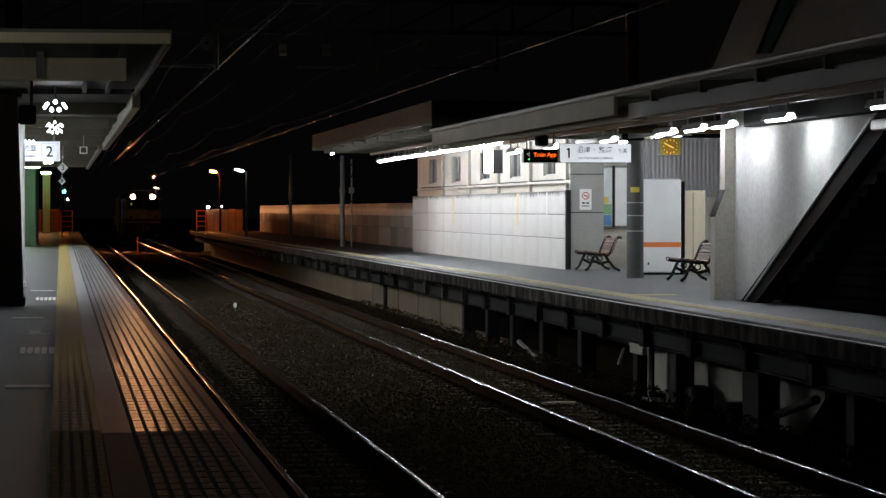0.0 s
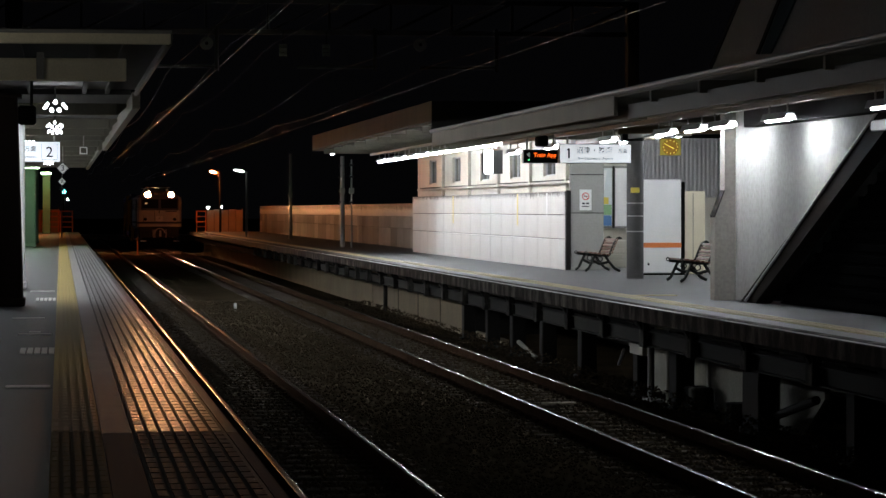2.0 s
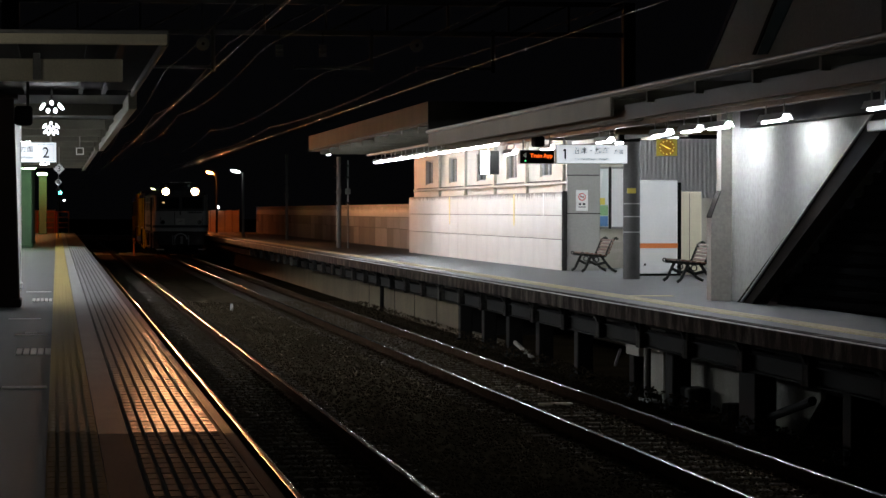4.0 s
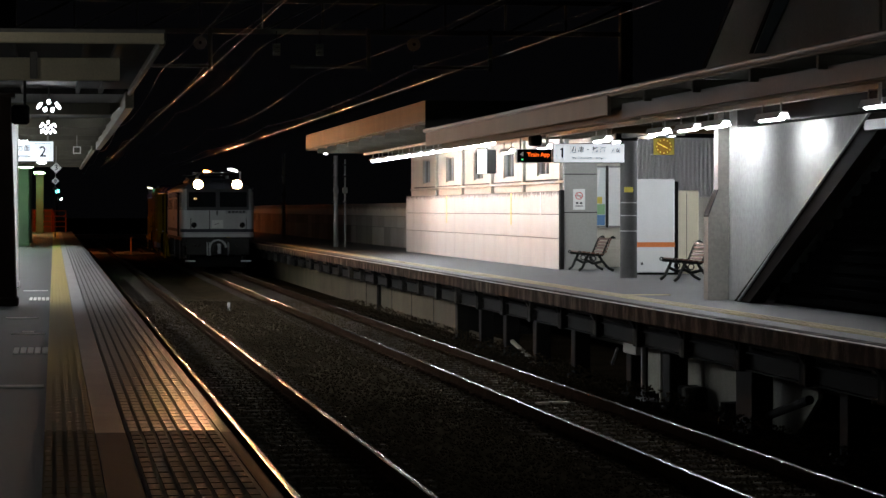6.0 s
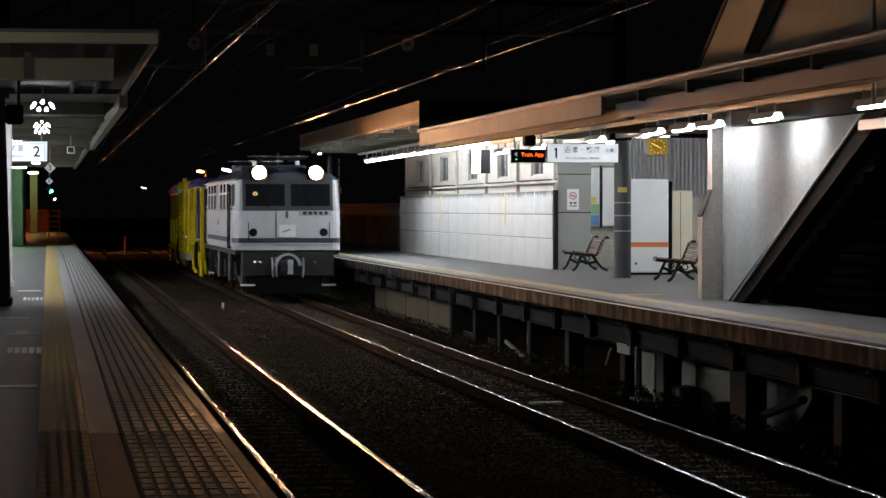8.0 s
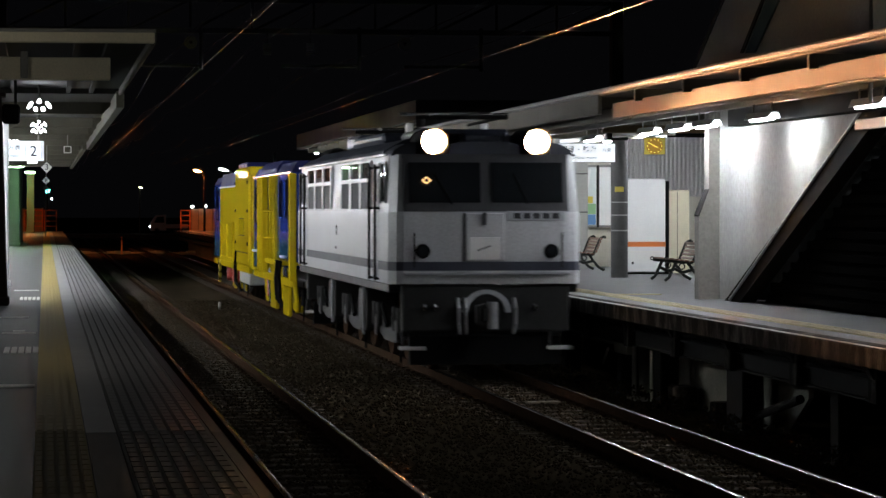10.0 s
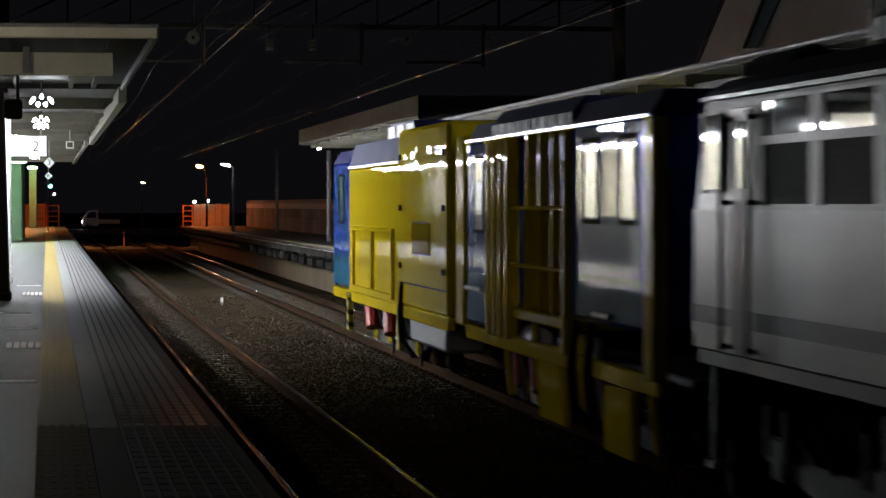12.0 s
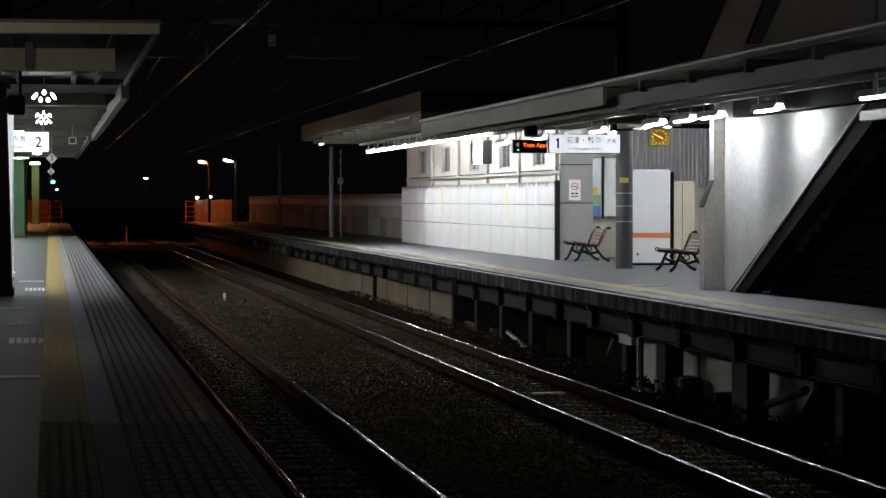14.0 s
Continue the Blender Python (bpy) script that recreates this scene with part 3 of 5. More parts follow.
# wall on the far side of platform two, with posts and windows
ww = thing("wall_west", pose(0, 0, 0), "white waiting-room wall with dark posts behind platform two", "wall", kind="structure")
part("core", B(-4.2, -4.0, 40, 106, -0.02, 2.95, 0.01), WEST_WALL, ww)
for i in range(14):
    y = 41 + i * 4.8
    part("post", B(-4.0, -3.88, y, y + 0.28, -0.02, 2.95, 0.01), BROWN, ww, "dark brown post")
    part("skirting", B(-4.0, -3.97, y + 0.3, y + 4.78, -0.02, 1.0, 0.008), OLD_BROWN, ww, "dark brown lower panel")
    if i % 3 == 1:
        pb = part("poster_frame", B(-4.0, -3.95, y + 1.2, y + 3.2, 1.05, 2.1, 0.01), GREY_STEEL, ww, "framed poster")
        part("poster_sheet", B(-3.95, -3.944, y + 1.28, y + 3.12, 1.12, 2.03, 0), POSTER, pb, "pale poster sheet")
# ---- far end ----
def end_fence(x0, x1, y, label):
    f = thing("end_fence", pose(x0, y, 0), label, "fence", "platform end fences")
    w = x1 - x0
    for x in (0.03, w - 0.03):
        part("post", R((x, 0, -0.02), (x, 0, 1.28), 0.035, sides=8), ORANGE, f)
    for z in (0.3, 0.6, 0.92, 1.24):
        part("rail", R((0, 0, z), (w, 0, z), 0.03, sides=8), ORANGE, f)
    return f


end_fence(-0.05, 0.72, 174, "orange tube railing closing the platform end")
end_fence(8.2, 8.82, 176.5, "orange tube railing closing the platform end")
end_fence(-1.2, -0.1, 174.3, "orange tube railing closing the platform end")


def board_fence(x0, x1, y, n, label):
    f = thing("board_fence", pose(x0, y, 0), label, "fence", "platform end fences")
    w = (x1 - x0) / n
    for i in range(n):
        part("board", B(i * w + 0.01, (i + 1) * w - 0.01, 0, 0.05, -0.02, 1.32 + 0.03 * (i % 2), 0.01), ORANGE_BOARD, f)
    part("post", B(0, 0.07, 0.05, 0.12, -0.02, 1.4, 0.01), GREY_STEEL, f)
    part("post", B(x1 - x0 - 0.07, x1 - x0, 0.05, 0.12, -0.02, 1.4, 0.01), GREY_STEEL, f)
    return f


board_fence(8.9, 11.1, 177.2, 5, "weathered board fence at the end of platform one")
board_fence(-3.2, -0.1, 175.2, 6, "weathered board fence at the end of platform two")


def lamp_post(x, y, z, arm, bulb, label, base=-0.02):
    p = thing("lamp_post", pose(x, y, 0), label, "lamp post", "lamp posts")
    part("pole", R((0, 0, base), (0, 0, z - 0.05), 0.07, 0.05), DARK_STEEL if bulb == SODIUM_FACE else GREY_STEEL, p)
    part("arm", R((0, 0, z - 0.1), (arm, 0, z + 0.06), 0.03), GREY_STEEL, p)
    bm = ball(bmesh.new(), (0, 0, 0), 0.2 if bulb == SODIUM_FACE else 0.26, 0.12, 0.06)
    bm.transform(pose(arm * 1.0, 0, z, 0, 12, 0))
    part("lens", bm, bulb, p, "glowing lamp head")
    # hoods added to keep the sodium light off the fence
    if bulb == SODIUM_FACE:
        part("hood", B(arm + 0.30, arm + 0.32, -0.3, 0.3, z - 0.28, z + 0.1, 0), DARK_STEEL, p, "added side hood blocking light towards the fence")
        part("hood", B(arm - 0.3, arm + 0.32, -0.3, 0.3, z + 0.1, z + 0.12, 0), DARK_STEEL, p, "added top hood blocking light upwards")
    # unseen wide plate, added to cut the light towards fence and wires
    if bulb == SODIUM_BARE:
        part("light_block", B(arm + 0.30, arm + 0.32, -0.9, 0.9, z - 0.08, z + 0.1, 0), DARK_STEEL, p, "added plate blocking light towards the fence")
    return p


lamp_post(-2.4, 25.6, 2.5, 0.4, FLOOD_LENS, "short grey lamp post with a white lamp on platform two")
lamp_post(9.42, 172, 3.58, -0.42, SODIUM_FACE, "dark lamp post with an orange sodium lamp")
lamp_post(9.02, 141, 3.24, -0.36, WHITE_LENS, "grey lamp post with a white lamp")
lamp_post(-2.35, 158, 3.25, 0.3, SODIUM_BARE, "dark lamp post with an orange sodium lamp")
for x, z in ((8.95, 1.47), (9.75, 1.52)):
    b = thing("bulkhead_lamp", pose(x, 177.1, z), "small white lamp on the end fence", "lamp", "end lamps")
    part("bulb", ball(bmesh.new(), (0, 0, 0), 0.10, 0.06, 0.08), WHITE_LENS, b)
    part("stem", R((0, 0.05, 0.0), (0, 0.12, -0.2), 0.03), GREY_STEEL, b)
# utility poles on platform one
for x, y, z, r in ((10.02, 103, 3.25, 0.09), (10.45, 132, 3.9, 0.075), (10.2, 101.5, 3.1, 0.03)):
    p = thing("utility_pole", pose(x, y, 0), "grey steel pole with clamps and cable boxes", "pole", "utility poles")
    part("pole", R((0, 0, -0.02), (0, 0, z), r, r * 0.85), GREY_STEEL, p)
    for k in (1.6, 2.0, 2.5, 2.9):
        if k < z:
            part("clamp", R((-r - 0.06, -0.02, k), (r + 0.04, -0.02, k), 0.035), DARK_STEEL, p)
    part("cable_box", B(-0.1, 0.08, -r - 0.1, -r, 1.9, 2.1, 0.01), GREY_STEEL, p)

# walkway over the tracks past the platforms, lit orange
xing = thing("track_crossing", pose(0, 166, -1.3), "timber crossing deck between the platform ends", "crossing", kind="structure")
for i in range(16):
    x = 1.25 + i * 0.46
    part("deck_plank", B(x, x + 0.43, 0.25 * math.sin(i * 2.1), 2.4, 0, 0.16 + 0.05 * math.sin(i * 1.3), 0.01), TAN, xing)
stick = thing("loose_plank", pose(6.2, 36.8, -1.2), "short pale plank lying between the rails", "plank")
bm = B(0, 0.46, 0, 0.09, 0, 0.03, 0.006)
bm.transform(pose(0, 0, 0, 0, 0, 14))
part("plank", bm, TAN, stick)
mk = thing("marker_post", pose(4.35, 165.5, -1.25), "short orange marker post between the tracks", "post")
part("post", R((0, 0, 0), (0, 0, 0.95), 0.06, 0.04), ORANGE, mk)
part("cap", ball(bmesh.new(), (0, 0, 0.95), 0.07, 0.07, 0.05), ORANGE, mk)
peg = thing("track_peg", pose(4.47, 74.5, -1.28), "small pale peg between the tracks", "peg")
part("peg", R((0, 0, 0), (0, 0, 0.2), 0.04, 0.03, 8), WHITE, peg)

# signals and distant lamps
sg = thing("railway_signal", pose(0.25, 250, -1.3), "green railway signal beyond the platforms", "signal")
part("mast", R((0, 0, 0), (0, 0, 4.4), 0.08), DARK_STEEL, sg)
part("head", B(-0.25, 0.25, 0.02, 0.12, 3.7, 5.0, 0.05), BLACK, sg)
part("aspect", R((0, 0, 4.18), (0, -0.05, 4.18), 0.17, sides=16), GREEN_LIGHT, sg, "glowing green lens")
part("side_lamp", ball(bmesh.new(), (0.36, 0, 3.5), 0.09, 0.09, 0.09), WHITE_LENS, sg)
lamp_post(-7.5, 256, 4.2, 0.6, STREET_LENS, "street lamp beside the crossing road", -0.95)
lamp_post(9.75, 300, 3.55, 0.1, YELLOW_LENS, "street lamp on a pole far along the line", -1.4)

# service road behind the platforms
tagged(part("road", B(-60, 60, 255, 263, -1.4, -0.9, 0.01), ASPHALT), "dark asphalt road across the line", "road", kind="structure")

# ---- wall and building behind platform one ----
wall = thing("wall_east", pose(0, -0.9, 0), "white panelled wall with grimy top behind platform one", "wall", kind="structure")
part("core", B(11.16, 11.3, 64, 92, -0.2, 1.72, 0), GRIME, wall)
fence = thing("wall_far", pose(0, -0.9, 0), "weathered concrete panel fence beyond the canopy", "wall", kind="structure")
part("core", B(12.06, 12.15, 92, 176, -0.2, 1.53, 0), GRIME, fence)
part("step_back", B(11.2, 12.06, 91.9, 92.05, -0.2, 1.6, 0), FENCE_PANEL, fence)
part("return_wall", B(11.2, 11.95, 63.85, 64.0, -0.2, 2.95, 0.01), GREY_WALL, wall, "grey return wall")
part("corner_post", B(11.10, 11.2, 63.8, 63.95, -0.2, 1.76, 0.012), DARK_STEEL, wall, "dark corner post")
for z in (1.25, 2.1):
    part("joint_strip", B(11.2, 11.95, 63.842, 63.85, z, z + 0.02, 0), DARK_STEEL, wall)
for y, z0 in ((82.3, 0.95), (70.6, 0.95), (66.3, 1.2)):
    part("drip_stripe", B(11.095, 11.1, y, y + (0.16 if z0 < 1 else 0.14), z0, 1.72, 0), POSTER_YELLOW if z0 < 1 else WHITE, wall, "yellow drip stripe" if z0 < 1 else "white drip stripe")

house = thing("station_building", pose(0, -0.9, 0), "cream station building with small windows and a ledge", "building")
WINS = (90.0, 84.6, 78.9, 73.6, 68.4)
# facade as bays round the openings
edges = [64.1]
for y in sorted(WINS):
    edges += [y - 0.85, y + 0.85]
edges.append(93.8)
for i in range(0, len(edges), 2):
    part("facade_bay", B(11.5, 11.7, edges[i], edges[i + 1], 1.6, 3.6, 0), CREAM, house)
for y in WINS:
    part("spandrel", B(11.5, 11.7, y - 0.85, y + 0.85, 1.6, 2.13, 0), CREAM, house)
    part("lintel", B(11.5, 11.7, y - 0.85, y + 0.85, 2.88, 3.6, 0), CREAM, house)
    w = part("window", B(11.6, 11.62, y - 0.83, y + 0.83, 2.15, 2.86, 0), GLASS, house, "grey sliding window")
    for a, b, c, d in ((-0.85, 0.85, 2.13, 2.17), (-0.85, 0.85, 2.84, 2.88), (-0.85, -0.79, 2.17, 2.84), (0.79, 0.85, 2.17, 2.84), (-0.03, 0.03, 2.17, 2.84)):
        part("frame_bar", B(11.56, 11.6, y + a, y + b, c, d, 0), CORRUGATED, w)
    part("blind", B(11.63, 11.64, y - 0.8, y + 0.1, 2.17, 2.84, 0), CORRUGATED, w, "grey blind")
for y in (87.3, 81.7, 76.2, 71.0, 65.8):
    part("pilaster", B(11.42, 11.5, y - 0.09, y + 0.09, 1.6, 3.5, 0.01), CREAM, house)
for i in range(5):
    a, b = (92.9, 87.4, 81.8, 76.3, 71.1)[i], (87.2, 81.6, 76.1, 70.9, 64.3)[i]
    part("ledge", B(11.36, 11.5, b, a, 1.93, 1.99, 0.01), CREAM, house, "projecting cream ledge")
    part("ledge_joint", B(11.47, 11.5, b, a, 2.0, 2.03, 0), DARK_STEEL, house)
part("roof_slab", B(11.3, 18, 64, 93, 3.6, 3.72, 0.02), ROOF, house, "flat grey roof")
part("inner_wall", B(12.4, 12.5, 68.3, 92.9, 1.6, 3.6, 0), DARK_STEEL, house)

# waiting area beyond the wall's corner
back = thing("wall_waiting_area", pose(0, -0.9, 0), "cream wall with corrugated sheeting behind the benches", "wall", kind="structure")
part("core", B(11.95, 17.5, 67.0, 67.2, -0.2, 1.62, 0.01), CREAM, back)
bm = bmesh.new()
for i in range(34):
    x = 13.1 + i * 0.1
    prism([(x, 66.98), (x + 0.02, 66.94), (x + 0.05, 66.94), (x + 0.07, 66.98), (x + 0.1, 66.98), (x + 0.1, 67.05), (x, 67.05)], "z", 1.62, 3.0, bm)
part("corrugated_sheet", bm, CORRUGATED, back, "grey corrugated sheeting")
part("upper_wall", B(11.95, 13.1, 67.0, 67.2, 1.62, 3.0, 0), CREAM, back)
part("side_return", B(17.3, 17.5, 20, 67.0, -0.2, 3.0, 0.01), GREY_WALL, back)

case = thing("poster_case", pose(12.3, 66.0, 0.9), "framed notice case with a colourful poster and a white notice", "notice board")
part("backing", B(0, 0.92, 0, 0.06, 0, 1.45, 0.01), GREY_STEEL, case)
part("poster", B(0.04, 0.42, -0.012, -0.002, 0.05, 1.4, 0), POSTER, case, "pale poster with green hills")
for a, b, c, d, mm in ((0.05, 0.41, 0.06, 0.3, POSTER_BLUE), (0.05, 0.41, 0.31, 0.55, POSTER_GREEN), (0.14, 0.34, 0.56, 0.72, POSTER_YELLOW)):
    part("poster_field", B(a, b, -0.018, -0.013, c, d, 0), mm, case)
part("poster_field", prism([(0.1, 1.3), (0.3, 1.36), (0.24, 0.9), (0.16, 0.8)], "y", -0.018, -0.013), WHITE, case)
part("notice", B(0.5, 0.88, -0.012, -0.002, 0.05, 1.4, 0), WHITE, case, "white notice sheet")
part("mullion", B(0.435, 0.48, -0.03, 0, 0, 1.45, 0.005), DARK_STEEL, case)
low = thing("low_cabinet", pose(12.35, 65.3, 0), "low cream cabinet below the notice case", "cabinet")
part("body", B(0, 0.8, 0.1, 0.5, 0, 0.62, 0.01), CREAM, low)
for i in range(4):
    part("slat", B(0.04, 0.76, 0.085, 0.1, 0.08 + i * 0.13, 0.17 + i * 0.13, 0.004), CREAM, low)

ns = thing("no_smoking_sign", pose(11.4, 62.93, 1.32), "white no-smoking sign with a red ring on the grey wall", "sign")
part("plate", B(0, 0.27, -0.008, 0.0, 0, 0.46, 0.004), WHITE, ns)
bm = bmesh.new()
for i in range(24):
    a, b = i * math.tau / 24, (i + 1) * math.tau / 24
    c = [Vector((0.135 + r * math.cos(q), -0.011, 0.31 + r * math.sin(q))) for r, q in ((0.065, a), (0.085, a), (0.085, b), (0.065, b))]
    bm.faces.new([bm.verts.new(v) for v in c])
slash = [bm.verts.new((0.135 + x, -0.011, 0.31 + z)) for x, z in ((-0.055, 0.045), (-0.045, 0.055), (0.055, -0.045), (0.045, -0.055))]
bm.faces.new(slash)
part("red_ring", bm, RED, ns, "red prohibition ring")
part("cigarette", B(0.09, 0.18, -0.0105, -0.009, 0.3, 0.32, 0), INK, ns)
part("text_bar", B(0.06, 0.12, -0.0105, -0.009, 0.13, 0.17, 0), INK, ns)
part("text_bar", B(0.15, 0.21, -0.0105, -0.009, 0.13, 0.17, 0), INK, ns)
part("text_bar", B(0.05, 0.22, -0.0105, -0.009, 0.075, 0.095, 0), INK, ns)

vm = thing("vending_machine", pose(11.72, 57.6, 0), "tall white vending machine with an orange stripe", "vending machine")
part("cabinet", B(0, 0.82, 0, 0.75, 0.04, 1.95, 0.02), WHITE, vm)
part("stripe", B(-0.003, 0.823, -0.004, 0.3, 0.56, 0.66, 0), ORANGE, vm, "orange stripe")
# black box painting the shade between machine and locker
part("shadow_gap", B(0.82, 0.92, 0.1, 0.75, 0, 1.9, 0.01), BLACK, vm)
part("edge_trim", B(-0.05, -0.003, 0.02, 0.1, 0.04, 1.95, 0.01), CORRUGATED, vm)
part("plinth", B(0.02, 0.8, 0.03, 0.7, 0, 0.04, 0), BLACK, vm)
part("lock", B(0.12, 0.16, -0.01, 0, 0.2, 0.25, 0.004), DARK_STEEL, vm)
lk = thing("locker", pose(12.72, 58.4, 0), "cream steel locker beside the vending machine", "locker")
part("body", B(0, 0.5, 0, 0.6, 0, 1.72, 0.015), CREAM_BRIGHT, lk)
part("door_seam", B(0.24, 0.25, -0.003, 0, 0.05, 1.68, 0), DARK_STEEL, lk)
nb = thing("route_board", pose(12.75, 52.8, 1.25), "small blue and white route board on a post", "sign")
part("post", R((0.02, 0.05, -1.25), (0.02, 0.05, 1.3), 0.04), CORRUGATED, nb)
part("board", B(0.08, 0.5, 0, 0.03, 0, 0.42, 0.005), WHITE, nb)
part("blue_field", B(0.1, 0.3, -0.006, -0.001, 0.05, 0.32, 0), POSTER_BLUE, nb)

pc = thing("round_pillar", pose(11.06, 55, 0), "round grey steel pillar holding the canopy", "column")
part("shaft", R((0, 0, -0.006), (0, 0, 2.95), 0.165, sides=28), OLD_STEEL, pc, smooth=False)
for z in (0.9, 1.2, 1.45):
    part("band", R((0, 0, z), (0, 0, z + 0.02), 0.17, sides=28), CORRUGATED, pc)
part("sticker", B(-0.12, 0.05, -0.185, -0.15, 1.66, 1.76, 0.004), POSTER_YELLOW, pc, "yellow sticker")
part("junction_box", B(-0.3, 0.12, -0.3, -0.17, 2.66, 2.84, 0.01), BLACK, pc)


# ---- benches ----
def bench(m, label):
    """A slatted bench whose seat faces -x, with scrolled iron ends."""
    b = thing("bench", m, label, "bench", "platform benches")
    for i in range(5):
        x = -0.46 + i * 0.095
        part("seat_slat", B(x, x + 0.075, -0.75, 0.75, 0.41 - 0.012 * i, 0.435 - 0.012 * i, 0.005), WOOD, b)
    for i in range(5):
        bm = B(-0.012, 0.012, -0.75, 0.75, 0, 0.05, 0.005)
        bm.transform(pose(0.04 + i * 0.026, 0, 0.40 + i * 0.066, 0, 20, 0))
        part("back_slat", bm, WOOD, b)
    for y in (-0.6, 0.6):
        e = bmesh.new()
        path = [(-0.48, 0.385), (-0.25, 0.36), (0.0, 0.35), (0.05, 0.46), (0.12, 0.63), (0.18, 0.72), (0.25, 0.74), (0.26, 0.70)]
        for p, q in zip(path, path[1:]):
            rod(e, (p[0], y, p[1]), (q[0], y, q[1]), 0.028, sides=8)
        for leg in ([(-0.30, 0.38), (-0.36, 0.25), (-0.44, 0.08), (-0.52, 0.02)], [(-0.1, 0.37), (0.0, 0.22), (0.12, 0.08), (0.24, 0.02)],
                    [(-0.36, 0.25), (-0.2, 0.17), (0.0, 0.22)]):
            for p, q in zip(leg, leg[1:]):
                rod(e, (p[0], y, p[1]), (q[0], y, q[1]), 0.03, sides=8)
        for cx, cz, rr in ((-0.2, 0.28, 0.055), (-0.5, 0.41, 0.03)):
            for k in range(8):
                a, c = k * math.tau / 8, (k + 1) * math.tau / 8
                rod(e, (cx + rr * math.cos(a), y, cz + rr * math.sin(a)), (cx + rr * math.cos(c), y, cz + rr * math.sin(c)), 0.012, sides=6)
        part("iron_end", e, IRON, b, "black cast-iron end frame")
    return b


b1 = bench(pose(11.62, 61.2, 0), "wooden slatted bench with black scrolled iron ends")
copy_thing(b1, pose(11.72, 52.1, 0))

# ---- canopy over platform one ----
def canopy_one():
    c = thing("platform_canopy", pose(0, -0.55, 0), "grey-beige steel canopy over platform one", "canopy", kind="structure")
    part("front_fascia", B(7.86, 7.92, 41.2, 61.6, 2.68, 3.05, 0.01), FASCIA, c, "beige fascia")
    part("near_fascia", B(7.86, 7.92, NEAR, 41.1, 2.94, 3.05, 0.01), FASCIA, c, "beige fascia")
    part("near_drop", B(8.05, 8.1, NEAR, 41.1, 2.62, 2.84, 0.01), OLD_BROWN, c, "grey inner valance")
    part("roof", B(7.93, 17.4, NEAR, 61.6, 2.97, 3.03, 0), CANOPY, c)
    part("gutter", R((7.83, NEAR, 3.0), (7.83, 61.5, 3.0), 0.04), GREY_STEEL, c)
    part("far_fascia", B(7.86, 7.92, 61.7, 91, 3.22, 3.66, 0.01), FASCIA, c, "beige fascia")
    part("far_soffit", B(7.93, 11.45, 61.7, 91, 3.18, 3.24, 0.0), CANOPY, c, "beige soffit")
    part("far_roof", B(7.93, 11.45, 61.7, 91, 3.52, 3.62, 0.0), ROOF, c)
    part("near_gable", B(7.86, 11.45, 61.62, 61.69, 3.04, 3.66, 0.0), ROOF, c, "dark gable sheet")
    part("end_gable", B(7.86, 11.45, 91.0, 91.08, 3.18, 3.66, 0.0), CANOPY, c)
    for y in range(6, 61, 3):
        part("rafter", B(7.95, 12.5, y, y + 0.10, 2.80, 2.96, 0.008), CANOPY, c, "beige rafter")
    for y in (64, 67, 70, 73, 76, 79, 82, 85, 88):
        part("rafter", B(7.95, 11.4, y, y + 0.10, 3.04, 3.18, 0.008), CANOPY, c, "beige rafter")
    for x in (9.35, 10.9):
        part("lamp_rail", B(x - 0.04, x + 0.04, 4, 61, 2.70, 2.80, 0.008), GREY_STEEL, c, "grey lamp rail")
    part("lamp_rail", B(9.36, 9.44, 62, 88, 2.98, 3.04, 0.008), GREY_STEEL, c, "grey lamp rail")
    part("conduit", R((8.9, 30, 2.74), (8.9, 60, 2.74), 0.03), GREY_STEEL, c)
    part("duct", R((9.6, 49.8, 2.72), (12.2, 49.8, 2.72), 0.07, sides=12), DUCT, c, "brownish yellow duct")
    part("tie_beam", B(8.2, 8.35, 41.2, 61.5, 2.62, 2.80, 0.01), CANOPY, c)
    part("cream_beam", B(8.8, 9.6, 31.68, 31.88, 3.124, 3.262, 0.01), CREAM_BRIGHT, c, "cream beam end above the roof")
    part("down_pipe", R((9.05, 31.5, 2.5), (9.05, 31.5, 4.6), 0.025), CORRUGATED, c)
    return c


canopy_one()
for y in (27.5, 32.6, 37.6, 40.8, 42.6, 44.7, 49.4, 55.2, 59.7):
    tube_lamp(pose(9.28, y - 0.9, 2.5), "bare fluorescent tube under the canopy of platform one", "lamps of platform one", TUBE_NEAR, 1.2, 0.21, 0.0)
for i in range(10):
    tube_lamp(pose(9.4, 62.4 + i * 2.45, 2.75), "bare fluorescent tube in a long row under the canopy", "lamps of platform one", TUBE, 1.9, 0.24)
for x, y in ((12.4, 59.5), (12.4, 50.2), (12.7, 64.3), (14.6, 57.0), (13.2, 61.5), (13.6, 54.5), (12.3, 55.5)):
    tube_lamp(pose(x, y, 2.86), "bare fluorescent tube over the waiting area", "lamps of platform one", TUBE, 1.2, 0.11)
for y in (4, 12, 20):
    tube_lamp(pose(9.28, y, 2.5), "bare fluorescent tube under the canopy of platform one", "lamps of platform one", TUBE_DIM, 1.2, 0.21)
tube_lamp(pose(8.35, 89.0, 3.06), "single fluorescent tube at the canopy's far end", "lamps of platform one", TUBE_DIM, 0.8, 0.12)

